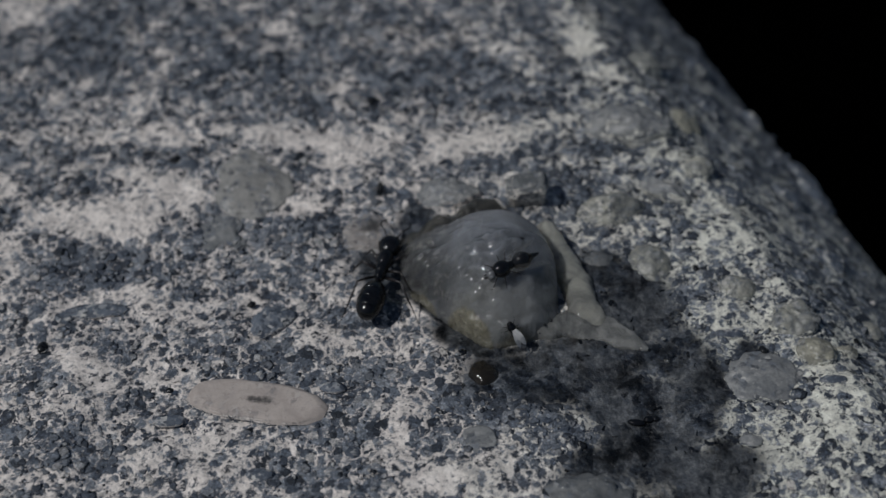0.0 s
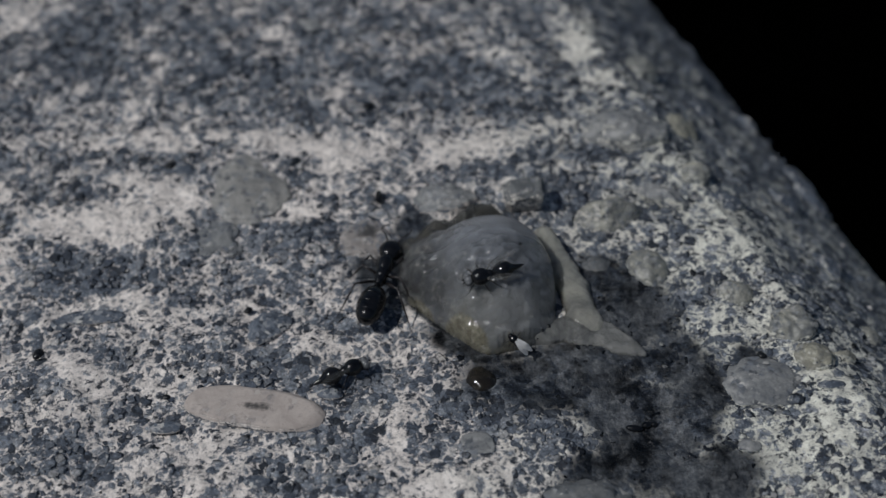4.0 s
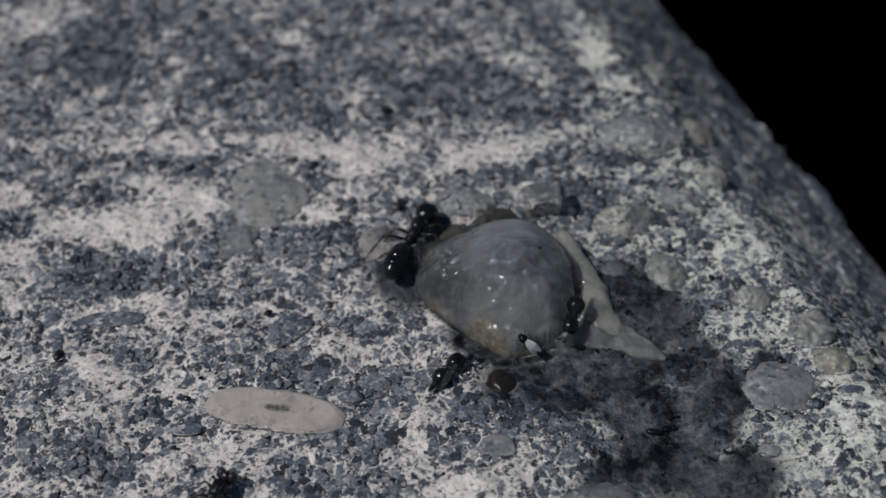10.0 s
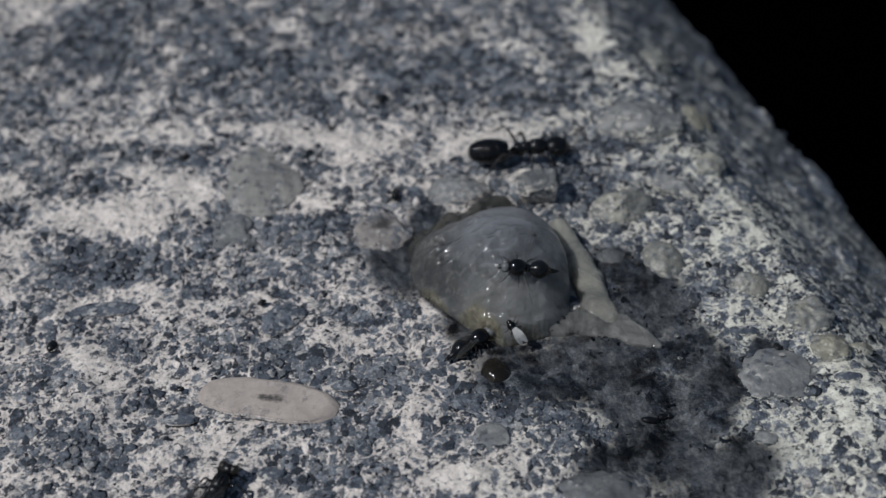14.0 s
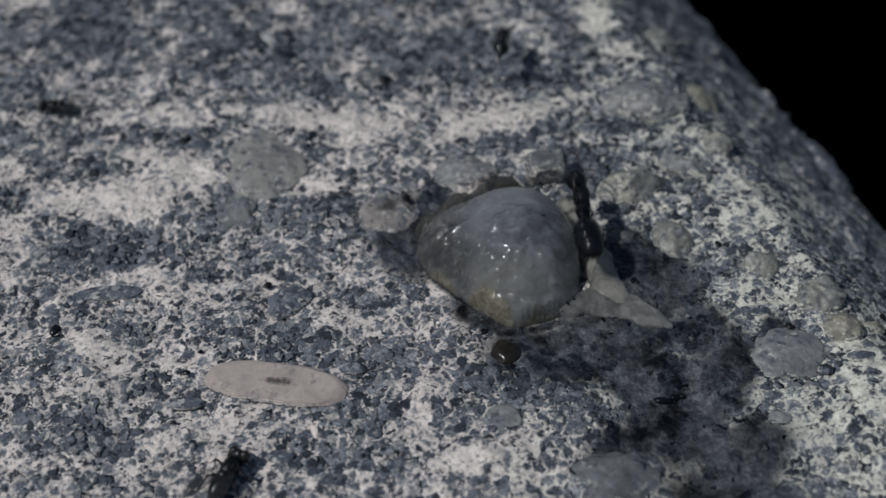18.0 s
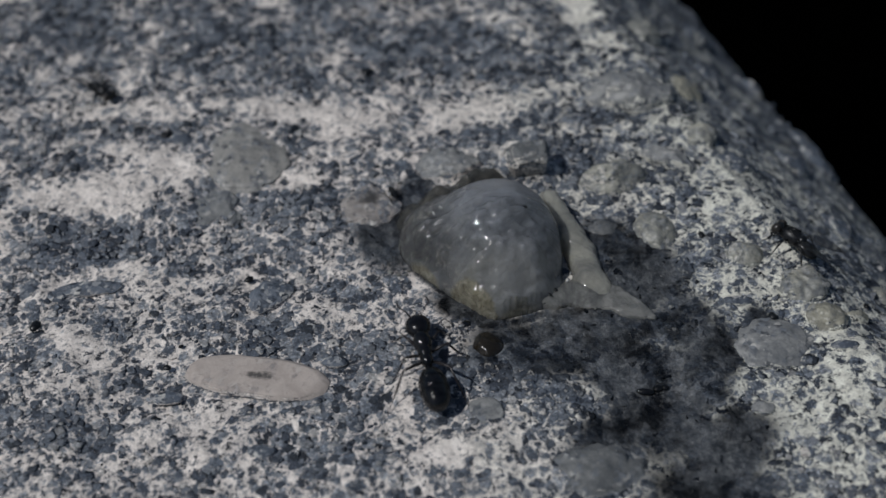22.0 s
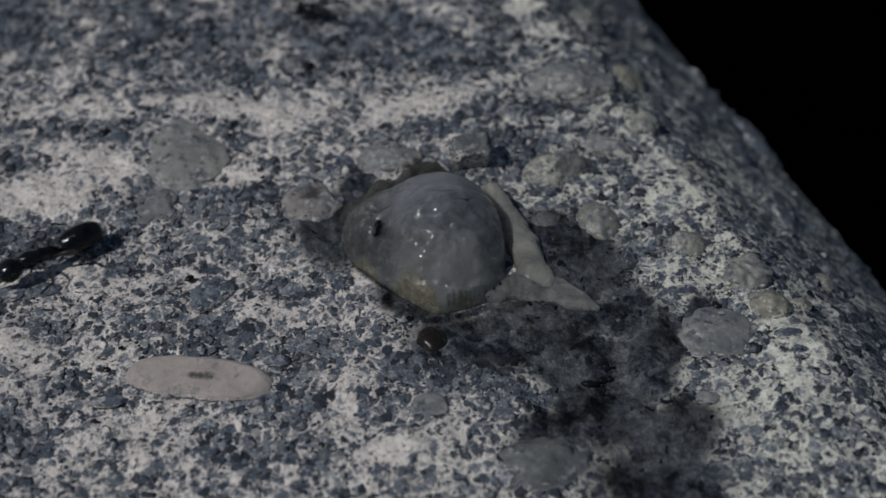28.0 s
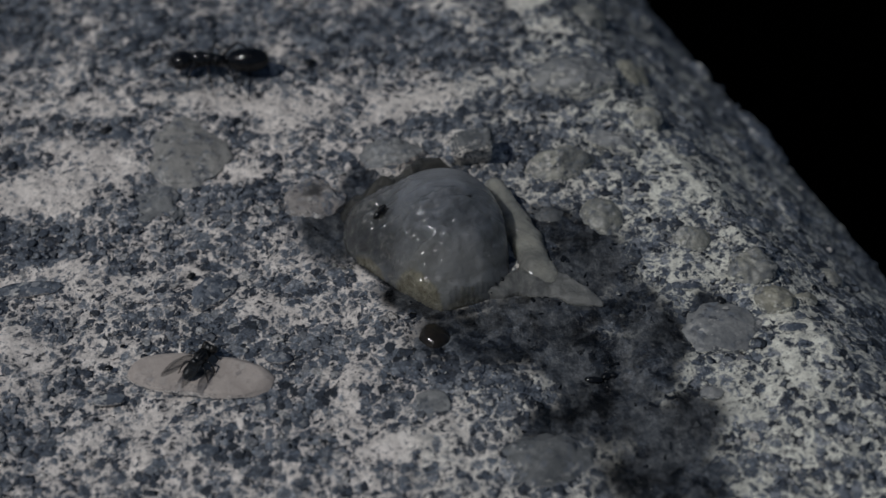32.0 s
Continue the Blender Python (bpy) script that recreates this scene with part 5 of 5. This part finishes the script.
ANT = [
    (0, -6.32, 0.7, 78), (1, -6.19, 0.44, 78), (2, -6.03, 0.46, 80), (3, -5.96, 0.63, 79), (6, -6.32, 0.9, 74), (7, -6.3, 1.04, 76), (8, -6.4, 3, 74),
    (8.5, -5.09, 2.71, 69), (9, -4.5, 1.97, 64), (9.5, -5.08, 5.29, 64), (10, -5.3, 5.93, 68), (10.5, -4.63, 8.77, 63), (11, -4.07, 8.17, 54),
    (11.5, -3.98, 7.79, 51), (12, -5.14, 6.4, 79), (12.5, -6.88, 9.18, 97), (13, -5.13, 12.32, 48), (13.5, -0.58, 16.08, 34), (14, 4.63, 15.39, 6),
    (14.3, 8.27, 19.86, 57), (14.5, 19.65, 35.38, 78), (14.9, 26, 52, 75), (15.25, 39, 43.5, 18), (15.6, 52, 35, -40), (16.2, 52, 18, -95),
    (16.35, 41.18, 8.46, -171), (16.5, 30.36, -1.08, -247), (16.6, 31.14, -6.26, -174), (16.7, 31.92, -11.44, -102), (17.1, 24.6, -18.8, -176),
    (17.3, 17.17, -15.12, -191), (17.5, 13.02, -13.24, -194), (17.7, 9.25, -7.17, -250), (17.9, 7.59, -3.39, -256), (18, 7.39, 2.54, -255),
    (18.1, 8.21, 6.91, -227), (18.3, 4.89, -0.99, -227), (18.5, -5.5, 5.42, -257), (18.7, -3.77, 3.24, -253), (18.9, -1.24, 2.87, -293),
    (19, 3.4, 9.6, -334, 2.0), (19.1, 4.88, 10.48, -347), (19.3, 8.65, 8.61, -389), (19.5, 11.12, 6.44, -401), (19.7, 21.98, 2.8, -355),
    (19.9, 32.37, -1.3, -373), (20, 35.2, 1.0, -420), (20.1, 42, -8, -480), (20.3, 24.17, -12.3, -515), (20.5, -1.83, -16.32, -539),
    (20.7, -14.31, -10.05, -593), (20.9, -33.38, 0.85, -566), (21.15, -48, 5, -520), (21.25, -46, -3.5, -470), (21.35, -44, -12, -420),
    (21.5, -22.45, -14.55, -390), (21.7, -2.32, -16.32, -343), (21.9, 4.21, -13.35, -325), (22, -2.26, -10.94, -257), (22.5, -4.28, -5.95, -271),
    (23, -3.8, -5.3, -285), (23.5, -4.2, -3.7, -286), (24, -3.9, -0.5, -289), (24.4, -5.22, -1.06, -265), (24.6, -6.7, 2.19, -254),
    (24.8, -6.71, 5.46, -272), (25, -8.5, 7.9, -249), (25.2, -13.97, 11.36, -244), (25.4, -6.28, 18.66, -312), (25.5, -0.9, 20.06, -332),
    (26.1, 12, 50, -300), (26.45, 8.5, 44, -230), (26.8, 5, 38, -160), (27.5, -7.16, 10.87, -171), (27.6, -7.41, 8.9, -151),
    (27.7, -9.61, 7.67, -158), (27.8, -16.8, 4.08, -173), (28, -28.6, 0.5, -147), (28.1, -31.1, -2.69, -126), (28.2, -25.92, -11.74, -59),
    (28.4, -10.41, -20.21, -33), (28.6, 5.07, -22.11, -1), (28.8, 15.22, -21.88, 30), (29, 13.14, -15.52, 94), (29.2, 14.09, -8.78, 80),
    (29.4, 16.9, -9.47, 44), (29.6, 22.12, -11.32, 4), (29.8, 32.4, -13.1, -3), (30.05, 42, 0, 60), (30.25, 44, 12, 110), (30.5, 28.54, 3.11, 104),
    (30.6, 24.32, 5.88, 130), (30.8, 16.38, 8.82, 129), (31, 16.04, 17.02, 95), (31.2, 7.6, 26.09, 145), (31.4, -6.43, 23.72, 192),
    (31.5, -12.07, 23.52, 169), (32, -16.79, 22.98, 178),
]
GREY_FLY = [
    (0, -24, -34, 60), (4, -23, -30, 60), (6, -18.38, -21.52, 66), (9, -19.07, -20.13, 68), (12, -18.98, -20.73, 68), (14, -18.31, -20.49, 68),
    (17, -18.28, -20.02, 67), (17.9, -18.46, -20.66, 67), (18.1, -17.4, -19.97, 58), (18.3, -12.49, -15.31, 55), (19, -12.92, -16.04, 43),
    (20, -12.56, -16.23, 42), (20.5, -12.47, -16.36, 42), (20.7, -8.25, -2.83, 57, 12), (20.8, 12.9, 5.56, 16, 9), (20.9, 34.05, 13.94, -24, 6),
    (20.95, 32.75, 6.34, -76, 3), (21, 31.45, -1.27, -127), (21.25, 30.46, -0.3, -177), (21.5, 29.46, 0.66, -226), (22, 28.07, 1.13, -222),
    (23, 28.74, 0.99, -248), (24, 28.03, 1.65, -247), (24.5, 27.51, 1.53, -246), (24.8, 24.83, 2.11, -215), (25, 23.9, 2.47, -188),
    (25.2, 20.58, 2.5, -195), (25.5, 19.12, 3.31, -225), (26, 20, 22, -300, 4), (26.6, 50, 8, -350, 3), (27.5, 75, 10, -360), (32, 75, 10, -360),
]
FAR_FLY = [
    (0, -70, 60, -30), (17.6, -70, 60, -30), (17.7, -47.95, 32.4, 51, 1.5), (17.8, -25.9, 4.81, 131, 3), (18, -38.49, 19.49, 172),
    (19, -37.87, 19.37, 169), (20.5, -36.7, 19.06, 169), (20.75, -35.34, 19.84, 244), (21, -33.99, 20.61, 320), (21.5, -33.87, 21.85, 320),
    (22, -33.54, 21.35, 320), (23, -33.17, 21.05, 310), (23.5, -22.45, 17.65, 319), (24, -15.97, 13.65, 336), (24.2, -12.2, 11.48, 342),
    (24.4, -9.56, 11.54, 386), (24.6, -8.38, 13.83, 418), (25, -3.13, 20.98, 410), (25.2, 1.44, 22.11, 360), (25.5, 8.82, 21.83, 358),
    (25.9, 4.41, 32.91, 434), (26.3, 0, 44, 510), (27.5, -8.56, 31.7, 527), (28, -7.86, 31.44, 527), (29, -8.2, 31.66, 526), (30, -8.19, 31.56, 527),
    (30.2, -7.74, 31.43, 579), (30.4, -7.3, 31.3, 631), (30.6, -3.39, 27.21, 662), (30.8, -3.04, 28.43, 673), (31, -3.48, 27.61, 673),
    (31.2, -8.62, 15.96, 595, 4), (31.4, -17.77, 9.43, 608, 4), (31.5, -20.81, -2.68, 647, 3), (31.6, -18.92, -5.84, 715, 1.5),
    (31.7, -17.04, -8.99, 784), (32, -15.8, -10.82, 776),
]
BLACK_FLY = [
    (0, 4.71, -1.06, -149), (0.5, 5.22, -0.72, -106), (1, 5.73, -0.39, -63), (2, 5.97, -0.57, -83), (3, 3.57, -1.4, -162), (6, 3.84, -1.25, -145),
    (6.5, 4.26, -1.19, -100), (7, 4.68, -1.14, -56), (8, 7.14, -0.21, -85), (9, 7.02, -1.92, -77), (10, 7.72, -2.39, -84), (10.5, 7.13, -2.08, -131),
    (11, 6.59, -1.32, -178), (12, 4.44, -1.79, -176), (13, 4.84, -1.71, -176), (14, 5.05, -1.55, -181), (16.5, 2.26, 0.18, -240),
    (17, 1.18, 2.26, -277), (17.5, 1.83, 3.81, -335), (18, 2.56, 24.54, -277, 3), (18.4, 6, 92, -270, 4), (19, 5, 100, -270), (32, 5, 100, -270),
]
LOW_FLY = [
    (0, -52, -6, -20), (0.6, -46, -5, -20), (1, -28.43, -6.65, -5), (1.5, -20.48, -7.18, 0), (2, -18.5, -5.89, 20), (2.5, -17.23, -8.36, -29),
    (3, -13.28, -9.7, -6), (3.5, -10.66, -8.4, 14), (5.5, -3.39, -8.49, 42), (6, -1.72, -7.54, 37), (7, -1.93, -7.51, 54), (8, -2.14, -7.65, 52),
    (9, -2.46, -7.63, 52), (10, -1.89, -7.91, 53), (11, -2.2, -7.53, 80), (12, -2.15, -7.87, 76), (13, -0.73, -6.79, 52), (14, 0.24, -6.32, 39),
    (17, 0.08, -6.01, 76), (17.5, 0.14, -5.39, 75), (17.6, -0.93, -10.7, 158, 2), (17.7, -2, -16, 240, 4), (17.9, -7, -34, 260, 1),
    (32, -8, -34, 260),
]
MIDGE = [
    (0, 4.66, -5.01, 129), (1, 4.71, -5.01, 128), (2, 4.65, -5.03, 149), (3, 4.85, -4.96, 128), (6, 5.32, -5.96, 197), (7, 4.63, -5.02, 127),
    (8, 4.51, -4.98, 128), (9, 4.04, -5.2, 128), (10, 4.24, -5.15, 137), (11, 4.04, -5.2, 128), (12, 4.17, -5.17, 115), (13, 4.09, -5.08, 128),
    (14, 3.75, -5.12, 126), (16.5, 6.54, -4.23, 129), (17, 6.22, -4.4, 126), (17.5, 5.77, -3.96, 119), (18, -20.25, 27.51, 138, 2),
    (18.4, -60, 85, 140, 3), (19, -72, 95, 140), (32, -72, 95, 140),
]
SPECK = [
    (0, -7, 12, -90), (16, -6.5, 11, -90), (17, -8.4, 9.15, -67), (17.5, -8.08, 6.81, -60), (18, -6, 8.5, -60), (26, -5, 6, -60),
    (26.75, -3.49, 3.48, -3), (27.5, -2, 1.12, 54), (28, -1.48, 0.77, 51), (29, -1.38, 0.96, 51), (30, -1.62, 1.54, 50), (30.6, -2.22, 1.52, 52),
    (31, -2.02, 1.6, 53), (32, -1.41, 1.74, 31),
]



def motions():
    for thing, legs, rows, stride in ((ant, ant_legs, ANT, 6.0), (grey_fly, grey_legs, GREY_FLY, 4.0), (far_fly, far_legs, FAR_FLY, 4.0),
                                      (black_fly, black_legs, BLACK_FLY, 2.0), (low_fly, low_legs, LOW_FLY, 2.0),
                                      (midge, midge_legs, MIDGE, 1.0), (speck, speck_legs, SPECK, 1.0)):
        walk(thing, [(t, stand(*row)) for t, *row in rows])
        gait(legs, rows, stride)
    # the feeding fly holds its wings out now and then
    for side, w in zip((1, -1), [c for c in black_fly.children if c.name.startswith("wing")]):
        root = w.location.copy()
        beat = ((0, 14), (6.6, 14), (7, 50), (7.5, 14), (11.7, 14), (12, 85), (12.4, 14), (13.7, 14), (14, 80), (14.5, 30), (15, 14), (32, 14))
        walk(w, [(t, Matrix.Translation(root) @ pose(0, 0, 0, 8 * side, 6, -out * side)) for t, out in beat])


motions()
